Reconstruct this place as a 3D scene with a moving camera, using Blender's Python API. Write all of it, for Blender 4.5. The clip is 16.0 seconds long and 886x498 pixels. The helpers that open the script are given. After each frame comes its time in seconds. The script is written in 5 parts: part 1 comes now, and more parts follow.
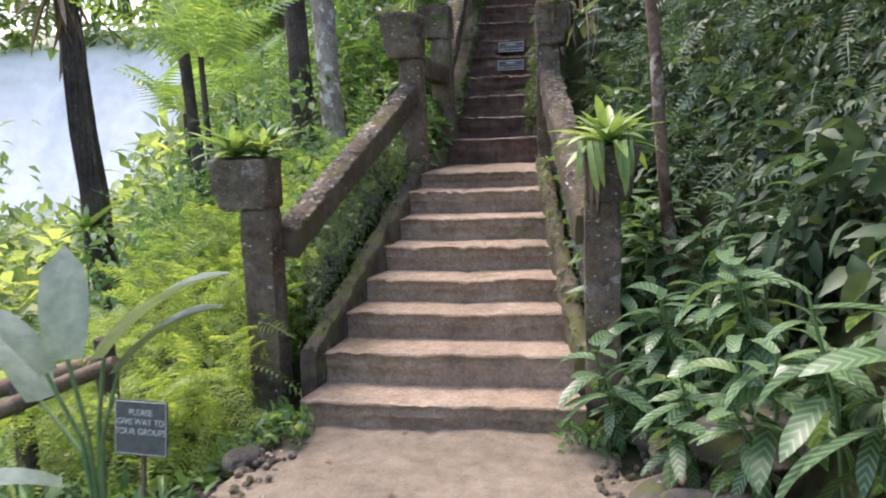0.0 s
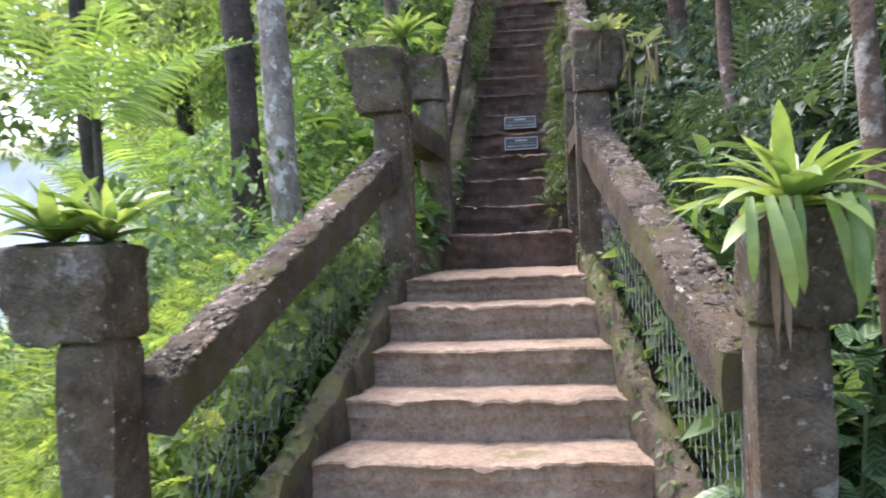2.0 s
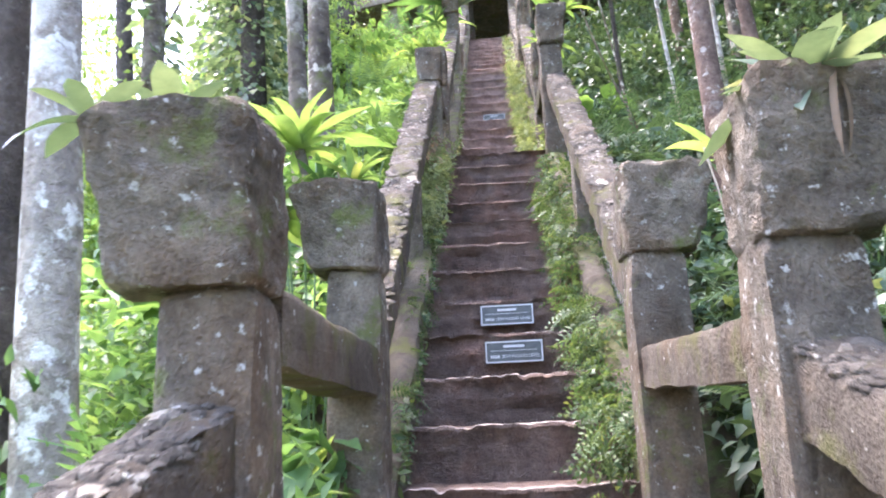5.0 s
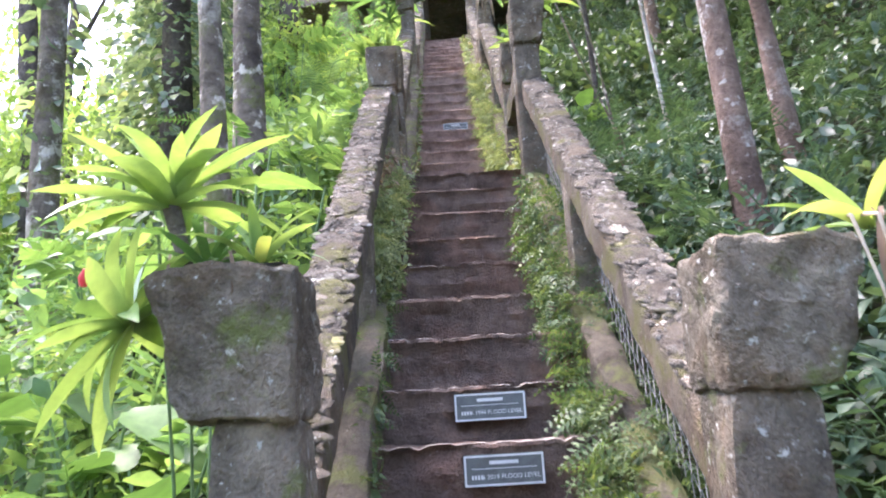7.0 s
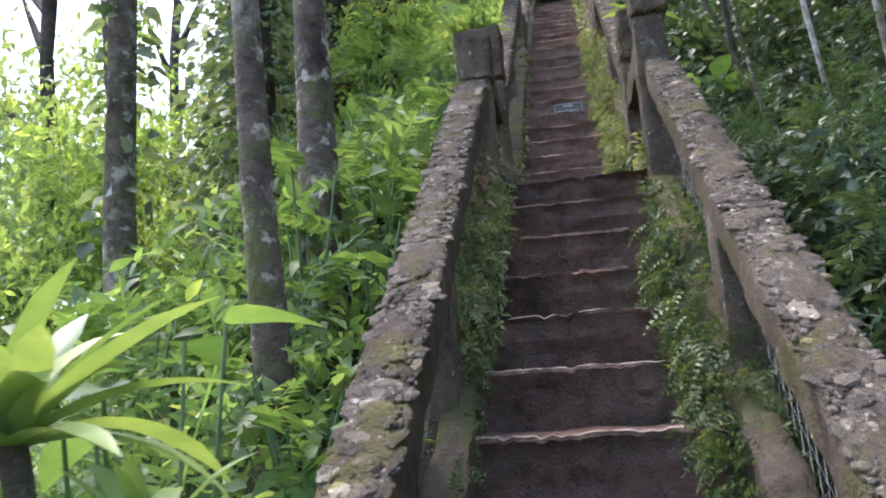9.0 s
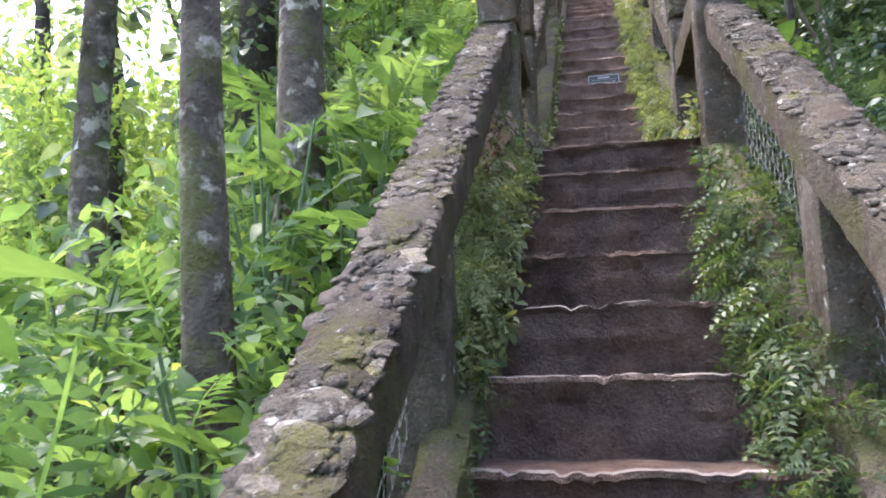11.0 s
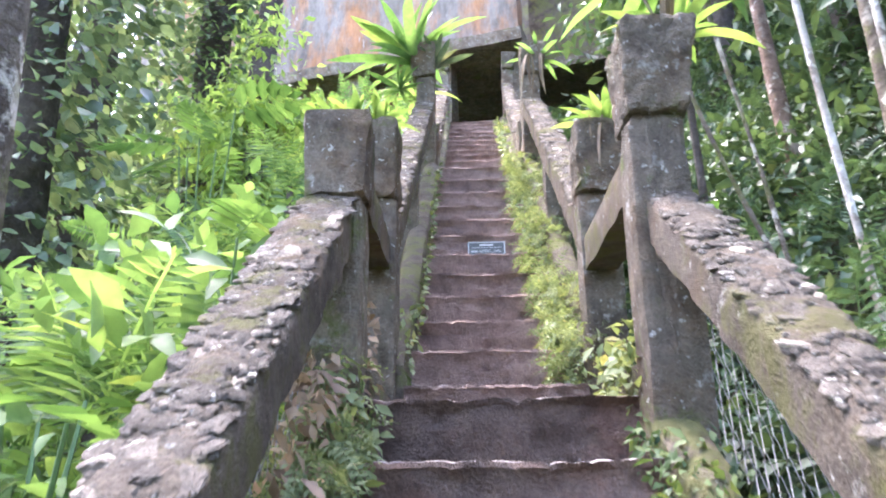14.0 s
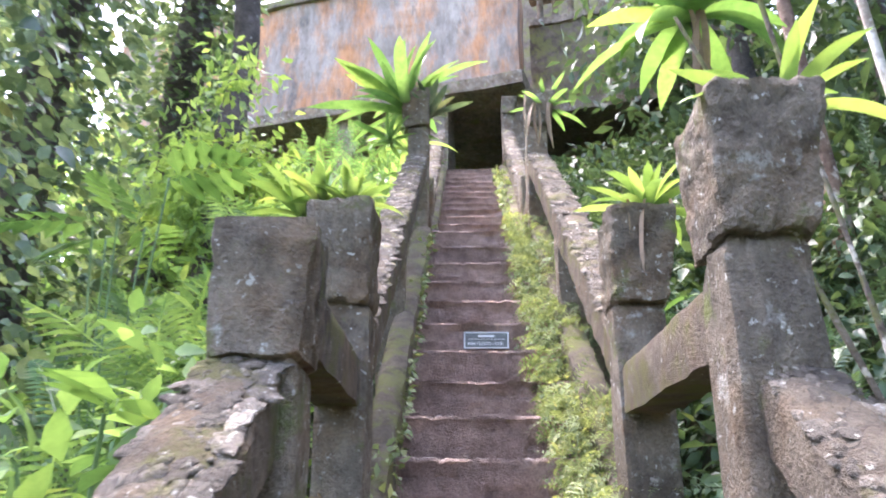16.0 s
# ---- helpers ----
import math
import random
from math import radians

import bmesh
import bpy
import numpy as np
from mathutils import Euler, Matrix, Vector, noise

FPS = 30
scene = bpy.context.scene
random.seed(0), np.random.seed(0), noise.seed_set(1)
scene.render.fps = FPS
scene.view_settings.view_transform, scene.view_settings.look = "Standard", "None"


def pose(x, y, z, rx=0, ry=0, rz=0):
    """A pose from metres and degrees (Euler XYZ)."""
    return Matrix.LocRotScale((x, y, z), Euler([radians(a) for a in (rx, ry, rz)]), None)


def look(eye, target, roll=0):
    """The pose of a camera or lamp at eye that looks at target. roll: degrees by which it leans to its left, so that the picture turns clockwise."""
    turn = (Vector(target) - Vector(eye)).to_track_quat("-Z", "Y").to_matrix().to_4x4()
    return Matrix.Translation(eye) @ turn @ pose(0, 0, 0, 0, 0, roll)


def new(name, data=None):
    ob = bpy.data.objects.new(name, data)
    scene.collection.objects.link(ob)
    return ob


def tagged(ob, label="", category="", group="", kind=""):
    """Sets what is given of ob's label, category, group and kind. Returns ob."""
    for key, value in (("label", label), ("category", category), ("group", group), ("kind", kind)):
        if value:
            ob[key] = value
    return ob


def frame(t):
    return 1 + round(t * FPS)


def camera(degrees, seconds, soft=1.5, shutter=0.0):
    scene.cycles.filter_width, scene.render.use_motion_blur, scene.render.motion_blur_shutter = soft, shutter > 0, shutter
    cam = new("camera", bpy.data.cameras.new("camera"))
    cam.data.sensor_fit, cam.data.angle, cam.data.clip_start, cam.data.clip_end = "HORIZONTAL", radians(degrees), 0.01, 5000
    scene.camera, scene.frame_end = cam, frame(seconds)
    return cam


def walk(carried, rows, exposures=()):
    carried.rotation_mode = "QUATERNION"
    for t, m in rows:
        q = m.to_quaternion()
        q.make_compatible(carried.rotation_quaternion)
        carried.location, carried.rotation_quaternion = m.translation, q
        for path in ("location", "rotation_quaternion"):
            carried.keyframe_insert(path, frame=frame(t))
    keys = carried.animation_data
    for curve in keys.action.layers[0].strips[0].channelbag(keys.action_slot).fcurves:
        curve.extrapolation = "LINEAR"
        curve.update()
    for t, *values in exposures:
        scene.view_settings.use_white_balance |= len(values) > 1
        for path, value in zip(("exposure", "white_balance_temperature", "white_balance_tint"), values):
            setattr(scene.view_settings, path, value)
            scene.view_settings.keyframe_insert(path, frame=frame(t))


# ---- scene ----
cam = camera(57.9, 16.0, 1.9, 0.4)
PATH = [
    (0, (2.349, -0.675, 1.496), (1.983, 1.269, 1.202), -2.1),
    (0.5, (2.397, -0.138, 1.445), (2.006, 1.805, 1.176), -1.9),
    (1, (2.3, 0.423, 1.375), (1.808, 2.358, 1.266), -1.6),
    (1.5, (2.114, 0.863, 1.361), (1.688, 2.818, 1.364), -1.8),
    (2, (1.908, 1.322, 1.341), (1.591, 3.297, 1.332), -2.3),
    (2.5, (1.692, 1.72, 1.303), (1.539, 3.71, 1.429), -1.8),
    (3, (1.552, 2.29, 1.233), (1.41, 4.276, 1.426), -2.1),
    (3.5, (1.509, 2.823, 1.28), (1.379, 4.807, 1.496), -2.3),
    (4, (1.517, 3.309, 1.395), (1.349, 5.267, 1.764), -2.5),
    (4.2, (1.521, 3.501, 1.493), (1.322, 5.437, 1.954), -2.2),
    (6.3, (1.428, 4.671, 2.082), (1.408, 6.628, 2.494), -3.1),
    (6.5, (1.416, 4.781, 2.139), (1.383, 6.731, 2.583), -2.8),
    (7, (1.423, 5.024, 2.26), (1.399, 6.974, 2.704), -3.5),
    (7.5, (1.382, 5.239, 2.42), (1.337, 7.179, 2.901), -2.8),
    (8, (1.341, 5.423, 2.579), (1.295, 7.36, 3.076), -4.5),
    (8.5, (1.399, 5.579, 2.626), (1.205, 7.518, 3.075), -4.4),
    (9, (1.514, 5.775, 2.763), (1.177, 7.71, 3.14), -4.0),
    (9.2, (1.539, 5.838, 2.769), (1.18, 7.768, 3.153), -3.4),
    (11.3, (1.443, 6.615, 2.843), (1.064, 8.546, 3.2), -0.8),
    (11.5, (1.441, 6.69, 2.873), (1.104, 8.616, 3.292), -0.4),
    (12, (1.45, 6.875, 3.032), (1.14, 8.787, 3.53), 0.9),
    (12.4, (1.424, 7.035, 3.098), (1.186, 8.944, 3.648), 0.7),
    (12.5, (1.415, 7.111, 3.115), (1.226, 9.016, 3.695), 0.7),
    (13, (1.404, 7.35, 3.287), (1.454, 9.235, 3.955), -1.3),
    (13.5, (1.424, 7.587, 3.43), (1.444, 9.466, 4.115), -1.3),
    (14, (1.436, 7.797, 3.608), (1.364, 9.688, 4.253), -0.5),
    (14.5, (1.485, 7.979, 3.744), (1.369, 9.842, 4.462), 0.5),
    (15, (1.475, 8.171, 3.894), (1.374, 10.026, 4.635), 0.8),
    (15.5, (1.416, 8.341, 4.066), (1.313, 10.181, 4.842), 1.8),
    (16, (1.426, 8.562, 4.193), (1.368, 10.423, 4.923), 0.3),
]
EXPOSURES = [
    (0.0, 1.75, 6450, 22), (1.5, 2.0, 6400, 22), (2.1, 2.25, 6150, 24), (2.6, 2.9, 5900, 26), (3.5, 3.15, 5850, 26), (4.2, 3.3, 5900, 26),
    (6.3, 3.4, 6050, 26), (7.0, 3.15, 6050, 26), (8.1, 3.25, 5900, 26), (8.5, 2.3, 6050, 24), (9.0, 2.1, 6100, 22), (11.5, 2.8, 6000, 22),
    (12.0, 3.0, 5900, 25), (13.0, 3.5, 5900, 26), (14.0, 3.6, 5900, 26), (16.0, 3.45, 6100, 26),
]
walk(cam, [(t, look(eye, target, roll)) for t, eye, target, roll in PATH], EXPOSURES)

# ---- sky, sun, exposure ----
world = bpy.data.worlds.new("sky")
scene.world = world
world.use_nodes = True
wn = world.node_tree.nodes
sky = wn.new("ShaderNodeTexSky")
sky.sky_type = "NISHITA"
sky.sun_disc = False
sky.sun_elevation = radians(67)
sky.sun_rotation = radians(-45)
sky.air_density, sky.dust_density, sky.ozone_density = 1.2, 3.5, 1.0
wn["Background"].inputs["Strength"].default_value = 0.15
world.node_tree.links.new(sky.outputs[0], wn["Background"].inputs["Color"])
sun_data = bpy.data.lights.new("sun", "SUN")
sun_data.energy, sun_data.angle, sun_data.color = 1.15, radians(25), (1.0, 0.95, 0.86)
sun = new("sun", sun_data)
sun.matrix_world = look((-7, 7, 24), (0, 0, 0))

# ---- materials ----
def node_mat(name):
    m = bpy.data.materials.new(name)
    m.use_nodes = True
    nt = m.node_tree
    return m, nt, nt.nodes, nt.links, nt.nodes["Principled BSDF"]


def noise_tex(nt, scale, detail=5.0, rough=0.6, src=None):
    n = nt.nodes.new("ShaderNodeTexNoise")
    n.inputs["Scale"].default_value = scale
    n.inputs["Detail"].default_value = detail
    n.inputs["Roughness"].default_value = rough
    if src is not None:
        nt.links.new(src, n.inputs["Vector"])
    return n


def ramp(nt, fac, stops):
    r = nt.nodes.new("ShaderNodeValToRGB")
    e = r.color_ramp.elements
    e[0].position, e[0].color = stops[0][0], (*stops[0][1], 1)
    e[1].position, e[1].color = stops[-1][0], (*stops[-1][1], 1)
    for p, c in stops[1:-1]:
        k = e.new(p)
        k.color = (*c, 1)
    nt.links.new(fac, r.inputs[0])
    return r


def blend(nt, fac, a, b, kind="MIX"):
    n = nt.nodes.new("ShaderNodeMix")
    n.data_type, n.blend_type = "RGBA", kind
    if isinstance(fac, float):
        n.inputs[0].default_value = fac
    else:
        nt.links.new(fac, n.inputs[0])
    for s, i in ((a, 6), (b, 7)):
        if isinstance(s, tuple):
            n.inputs[i].default_value = (*s, 1)
        else:
            nt.links.new(s, n.inputs[i])
    return n.outputs[2]


def stone_mat(name, dark, light, lichen=(0.62, 0.60, 0.52), lichen_at=0.66, moss=(0.16, 0.19, 0.05), moss_at=0.62, rough=0.9, relief=0.5, fine=34.0, mottle=0.85, stretch=None, stain=None, vary=False, stain_at=0.48):
    """Weathered concrete or earth: two scales of stain, pale lichen specks, moss patches."""
    m, nt, nodes, links, b = node_mat(name)
    pos = nodes.new("ShaderNodeNewGeometry").outputs["Position"]
    if stretch:
        mp = nodes.new("ShaderNodeMapping")
        mp.inputs["Scale"].default_value = stretch
        links.new(pos, mp.inputs["Vector"])
        pos = mp.outputs[0]
    big = noise_tex(nt, 2.3, 6, 0.65, pos)
    mid = noise_tex(nt, 11.0, 6, 0.7, pos)
    grain = noise_tex(nt, fine * 3, 4, 0.7, pos)
    base = ramp(nt, big.outputs[0], [(0.3, dark), (0.7, light)]).outputs[0]
    if stain:
        st = noise_tex(nt, 3.1, 7, 0.7, pos)
        ks = ramp(nt, st.outputs[0], [(stain_at, (0, 0, 0)), (stain_at + 0.14, (0.75, 0.75, 0.75))]).outputs[0]
        base = blend(nt, ks, base, stain)
    shade = ramp(nt, mid.outputs[0], [(0.3, (0.45, 0.43, 0.42)), (0.55, (0.95, 0.95, 0.95)), (0.75, (1.25, 1.22, 1.18))]).outputs[0]
    col = blend(nt, mottle, base, shade, "MULTIPLY")
    gr = ramp(nt, grain.outputs[0], [(0.3, (0.62, 0.61, 0.60)), (0.52, (0.99, 0.99, 0.99)), (0.72, (1.25, 1.24, 1.22))]).outputs[0]
    col = blend(nt, 0.75, col, gr, "MULTIPLY")
    if lichen_at < 1:
        sp = noise_tex(nt, fine, 5, 0.62, pos)
        k = ramp(nt, sp.outputs[0], [(lichen_at, (0, 0, 0)), (lichen_at + 0.06, (1, 1, 1))]).outputs[0]
        col = blend(nt, k, col, lichen)
        sp2 = noise_tex(nt, fine * 0.22, 9, 0.72, pos)
        k2 = ramp(nt, sp2.outputs[0], [(lichen_at - 0.02, (0, 0, 0)), (lichen_at + 0.05, (0.7, 0.7, 0.7))]).outputs[0]
        col = blend(nt, k2, col, tuple(v * 0.85 for v in lichen))
    if moss_at < 1:
        mo = noise_tex(nt, 4.5, 7, 0.72, pos)
        k = ramp(nt, mo.outputs[0], [(moss_at, (0, 0, 0)), (moss_at + 0.1, (0.85, 0.85, 0.85))]).outputs[0]
        col = blend(nt, k, col, moss)
    if vary:
        # each stone has a tone of its own
        geo, info = nodes.new("ShaderNodeNewGeometry"), nodes.new("ShaderNodeObjectInfo")
        both = nodes.new("ShaderNodeMath")
        both.operation = "ADD"
        links.new(geo.outputs["Random Per Island"], both.inputs[0])
        links.new(info.outputs["Random"], both.inputs[1])
        one = nodes.new("ShaderNodeMath")
        one.operation = "FRACT"
        links.new(both.outputs[0], one.inputs[0])
        tone = ramp(nt, one.outputs[0], [(0.0, (0.55, 0.53, 0.50)), (0.5, (0.85, 0.84, 0.82)), (0.9, (1.2, 1.17, 1.12)), (0.96, (1.5, 1.48, 1.42)), (1.0, (2.6, 2.55, 2.4))]).outputs[0]
        col = blend(nt, 1.0, col, tone, "MULTIPLY")
    links.new(col, b.inputs["Base Color"])
    b.inputs["Roughness"].default_value = rough
    b.inputs["Specular IOR Level"].default_value = 0.25
    hgt = nodes.new("ShaderNodeMath")
    hgt.operation = "ADD"
    links.new(mid.outputs[0], hgt.inputs[0])
    links.new(grain.outputs[0], hgt.inputs[1])
    bump = nodes.new("ShaderNodeBump")
    bump.inputs["Strength"].default_value, bump.inputs["Distance"].default_value = relief, 0.03
    pit = nodes.new("ShaderNodeTexVoronoi")
    pit.inputs["Scale"].default_value = fine * 1.1
    links.new(pos, pit.inputs["Vector"])
    hole = ramp(nt, pit.outputs["Distance"], [(0.05, (0, 0, 0)), (0.3, (1, 1, 1))]).outputs[0]
    deep = nodes.new("ShaderNodeMath")
    deep.operation = "MULTIPLY_ADD"
    links.new(hole, deep.inputs[0])
    deep.inputs[1].default_value = 0.16
    links.new(hgt.outputs[0], deep.inputs[2])
    links.new(deep.outputs[0], bump.inputs["Height"])
    links.new(bump.outputs[0], b.inputs["Normal"])
    return m


def leaf_mat(name, dark, light, gloss=0.45, glow=0.35, stripe=None):
    """A leaf: colour varies from leaf to leaf and along it, light passes through."""
    m, nt, nodes, links, b = node_mat(name)
    dark, light = (tuple(1.25 * (0.75 * v + 0.25 * sum(c) / 2.5) for v in c) for c in (dark, light))
    geo = nodes.new("ShaderNodeNewGeometry")
    info = nodes.new("ShaderNodeObjectInfo")
    add = nodes.new("ShaderNodeMath")
    add.operation = "ADD"
    links.new(geo.outputs["Random Per Island"], add.inputs[0])
    links.new(info.outputs["Random"], add.inputs[1])
    fr = nodes.new("ShaderNodeMath")
    fr.operation = "FRACT"
    links.new(add.outputs[0], fr.inputs[0])
    mid = tuple((a + c) / 2 for a, c in zip(dark, light))
    col = ramp(nt, fr.outputs[0], [(0.0, dark), (0.5, mid), (0.93, light), (1.0, (light[0] * 1.3, light[1] * 1.05, light[2] * 0.9))]).outputs[0]
    n = noise_tex(nt, 17.0, 4, 0.6, geo.outputs["Position"])
    sh = ramp(nt, n.outputs[0], [(0.3, (0.62, 0.66, 0.62)), (0.7, (1.2, 1.15, 1.1))]).outputs[0]
    col = blend(nt, 0.8, col, sh, "MULTIPLY")
    if stripe:
        # pale bars between the side veins, slanting to the tip
        sep = nodes.new("ShaderNodeSeparateXYZ")
        links.new(nodes.new("ShaderNodeTexCoord").outputs["Generated"], sep.inputs[0])
        chain = sep.outputs[0]
        for op, val in (("SUBTRACT", 0.5), ("ABSOLUTE", 0.0), ("MULTIPLY", -0.42)):
            mth = nodes.new("ShaderNodeMath")
            mth.operation = op
            links.new(chain, mth.inputs[0])
            mth.inputs[1].default_value = val
            chain = mth.outputs[0]
        for op, other in (("ADD", sep.outputs[1]), ("MULTIPLY", 46.0), ("SINE", 0.0)):
            mth = nodes.new("ShaderNodeMath")
            mth.operation = op
            links.new(chain, mth.inputs[0])
            if isinstance(other, float):
                mth.inputs[1].default_value = other
            else:
                links.new(other, mth.inputs[1])
            chain = mth.outputs[0]
        k = ramp(nt, chain, [(0.1, (0, 0, 0)), (0.9, (0.68, 0.68, 0.68))]).outputs[0]
        col = blend(nt, k, col, stripe)
    links.new(col, b.inputs["Base Color"])
    b.inputs["Roughness"].default_value = gloss
    b.inputs["Specular IOR Level"].default_value = 0.4
    tr = nodes.new("ShaderNodeBsdfTranslucent")
    warm = blend(nt, 1.0, col, (1.55, 1.5, 0.75), "MULTIPLY")
    links.new(warm, tr.inputs["Color"])
    mixer = nodes.new("ShaderNodeMixShader")
    mixer.inputs[0].default_value = glow
    links.new(b.outputs[0], mixer.inputs[1])
    links.new(tr.outputs[0], mixer.inputs[2])
    links.new(mixer.outputs[0], nodes["Material Output"].inputs["Surface"])
    return m


def plain_mat(name, col, rough=0.6, metal=0.0, vary=0.25, scale=30.0):
    m, nt, nodes, links, b = node_mat(name)
    pos = nodes.new("ShaderNodeNewGeometry").outputs["Position"]
    n = noise_tex(nt, scale, 4, 0.6, pos)
    c = ramp(nt, n.outputs[0], [(0.3, tuple(v * (1 - vary) for v in col)), (0.7, tuple(min(1, v * (1 + vary)) for v in col))]).outputs[0]
    links.new(c, b.inputs["Base Color"])
    b.inputs["Roughness"].default_value, b.inputs["Metallic"].default_value = rough, metal
    return m


CONCRETE = stone_mat("weathered_concrete", (0.115, 0.096, 0.069), (0.395, 0.335, 0.248), lichen_at=0.62, moss_at=0.56, relief=1.0, mottle=1.0, stain=(0.235, 0.162, 0.095))
RAIL = stone_mat("rail_concrete", (0.085, 0.070, 0.052), (0.25, 0.205, 0.15), lichen_at=0.66, moss=(0.135, 0.13, 0.045), moss_at=0.50, relief=0.9, stain=(0.19, 0.135, 0.08))
MOSSY = stone_mat("mossy_concrete", (0.10, 0.085, 0.062), (0.29, 0.24, 0.18), lichen_at=0.68, moss=(0.19, 0.20, 0.07), moss_at=0.47, relief=1.0)
COBBLE = stone_mat("cobble_stone", (0.115, 0.101, 0.082), (0.34, 0.297, 0.24), lichen_at=0.61, moss=(0.15, 0.145, 0.045), moss_at=0.54, relief=0.9, vary=True)
STEP_A = stone_mat("lower_step_concrete", (0.20, 0.152, 0.106), (0.43, 0.342, 0.255), lichen_at=1.0, moss=(0.15, 0.145, 0.07), moss_at=0.58, relief=0.6, fine=15.0, mottle=0.65, stain=(0.33, 0.25, 0.175))
STEP_B = stone_mat("upper_step_concrete", (0.10, 0.072, 0.056), (0.31, 0.225, 0.175), lichen=(0.42, 0.35, 0.30), lichen_at=0.68, moss_at=0.72, relief=0.9, stain=(0.26, 0.155, 0.11))
STEP_C = stone_mat("dusty_red_step_concrete", (0.20, 0.138, 0.11), (0.52, 0.372, 0.30), lichen=(0.54, 0.45, 0.38), lichen_at=0.72, moss_at=0.74, relief=0.9)
# Paler than the steps: the rim light on the nosings is put into this colour
NOSING = stone_mat("rim_lit_nosing", (0.30, 0.25, 0.21), (0.48, 0.42, 0.37), lichen_at=0.7, moss_at=1.0)
SOIL = stone_mat("leaf_litter_soil", (0.03, 0.026, 0.016), (0.085, 0.08, 0.04), lichen_at=1.0, moss=(0.05, 0.09, 0.02), moss_at=0.45, relief=1.0)
SAND = stone_mat("trodden_sandy_path", (0.29, 0.242, 0.178), (0.47, 0.396, 0.30), lichen_at=1.0, moss=(0.26, 0.22, 0.145), moss_at=0.62, relief=1.0, mottle=0.6, stain=(0.40, 0.325, 0.24))
ROCK = stone_mat("mossy_rock", (0.09, 0.085, 0.075), (0.26, 0.24, 0.21), lichen_at=0.64, moss_at=0.52, relief=1.0)
BARK = stone_mat("lichened_bark", (0.085, 0.068, 0.052), (0.25, 0.205, 0.155), lichen=(0.56, 0.51, 0.42), lichen_at=0.56, moss=(0.13, 0.14, 0.045), moss_at=0.51, relief=1.0, fine=7.0)
BARK_DARK = stone_mat("dark_bark", (0.05, 0.042, 0.036), (0.18, 0.15, 0.125), lichen=(0.32, 0.31, 0.27), lichen_at=0.64, moss_at=0.62, relief=1.0, fine=13.0)
BARK_PALE = stone_mat("pale_bark", (0.20, 0.165, 0.13), (0.56, 0.49, 0.41), lichen=(0.72, 0.69, 0.62), lichen_at=0.54, moss=(0.15, 0.13, 0.085), moss_at=0.58, relief=0.8, fine=8.0)
BARK_RED = stone_mat("brown_bark", (0.11, 0.07, 0.05), (0.32, 0.22, 0.165), lichen=(0.48, 0.42, 0.36), lichen_at=0.58, moss=(0.10, 0.07, 0.05), moss_at=0.62, relief=0.8, fine=9.0)
# Base tones hold the shade of trees; orange and grey stains are the wall's own
PLASTER = stone_mat("stained_shaded_plaster", (0.17, 0.14, 0.115), (0.36, 0.31, 0.255), lichen=(0.44, 0.39, 0.33), lichen_at=0.66, moss=(0.085, 0.08, 0.07), moss_at=0.58, fine=7.0, relief=0.6, mottle=0.6, stretch=(0.42, 0.42, 0.15), stain=(0.46, 0.20, 0.07), stain_at=0.45)
WOOD = stone_mat("weathered_wood", (0.10, 0.075, 0.05), (0.28, 0.21, 0.15), lichen_at=0.7, moss_at=0.7)
WIRE = plain_mat("rusted_wire", (0.24, 0.235, 0.215), 0.6, 0.4)
PLAQUE = plain_mat("slate_plaque", (0.085, 0.098, 0.09), 0.5)
PALE = plain_mat("pale_lettering", (0.55, 0.57, 0.54), 0.6, 0.0, 0.1)
WATER = plain_mat("white_water", (0.96, 0.94, 0.90), 0.5, 0.0, 0.12, 1.3)
PETAL = plain_mat("red_flower", (0.6, 0.03, 0.04), 0.5)
DEAD = leaf_mat("dry_leaf", (0.12, 0.065, 0.03), (0.33, 0.22, 0.12), 0.7, 0.15)
HUSK = plain_mat("pale_roots", (0.40, 0.33, 0.24), 0.8)

# Lowered greens: the shade on the right-hand bank is put into the leaf colour
HILL_LEAF = leaf_mat("shaded_hill_leaf", (0.022, 0.052, 0.022), (0.075, 0.14, 0.055), 0.5, 0.25)
DEEP_LEAF = leaf_mat("deep_green_leaf", (0.05, 0.09, 0.062), (0.14, 0.20, 0.13), 0.22, 0.3)
BRIGHT_LEAF = leaf_mat("bright_leaf", (0.06, 0.14, 0.035), (0.19, 0.33, 0.08), 0.42, 0.5)
LIME_LEAF = leaf_mat("lime_fern", (0.11, 0.21, 0.02), (0.28, 0.40, 0.06), 0.55, 0.42)
LIT_LEAF = leaf_mat("sunlit_leaf", (0.11, 0.21, 0.04), (0.28, 0.42, 0.085), 0.4, 0.55)
FERN_LEAF = leaf_mat("fern_green", (0.045, 0.125, 0.035), (0.135, 0.275, 0.07), 0.5, 0.42)
# Darker copy of the fern green, with the bank's shade in its colour
HILL_FERN = leaf_mat("shaded_hill_fern", (0.025, 0.065, 0.03), (0.07, 0.15, 0.065), 0.5, 0.25)
IVY_LEAF = leaf_mat("ivy_leaf", (0.03, 0.075, 0.02), (0.12, 0.19, 0.045), 0.5, 0.3)
MOSS_LEAF = leaf_mat("yellow_moss_fern", (0.10, 0.15, 0.045), (0.25, 0.31, 0.12), 0.7, 0.3)
BROM_LEAF = leaf_mat("bromeliad_leaf", (0.1, 0.21, 0.035), (0.25, 0.38, 0.08), 0.36, 0.32)
# The grey in this green is reflected sky, put into the leaf colour
PADDLE_LEAF = leaf_mat("sky_tinted_paddle_leaf", (0.11, 0.165, 0.13), (0.20, 0.28, 0.225), 0.25, 0.25)
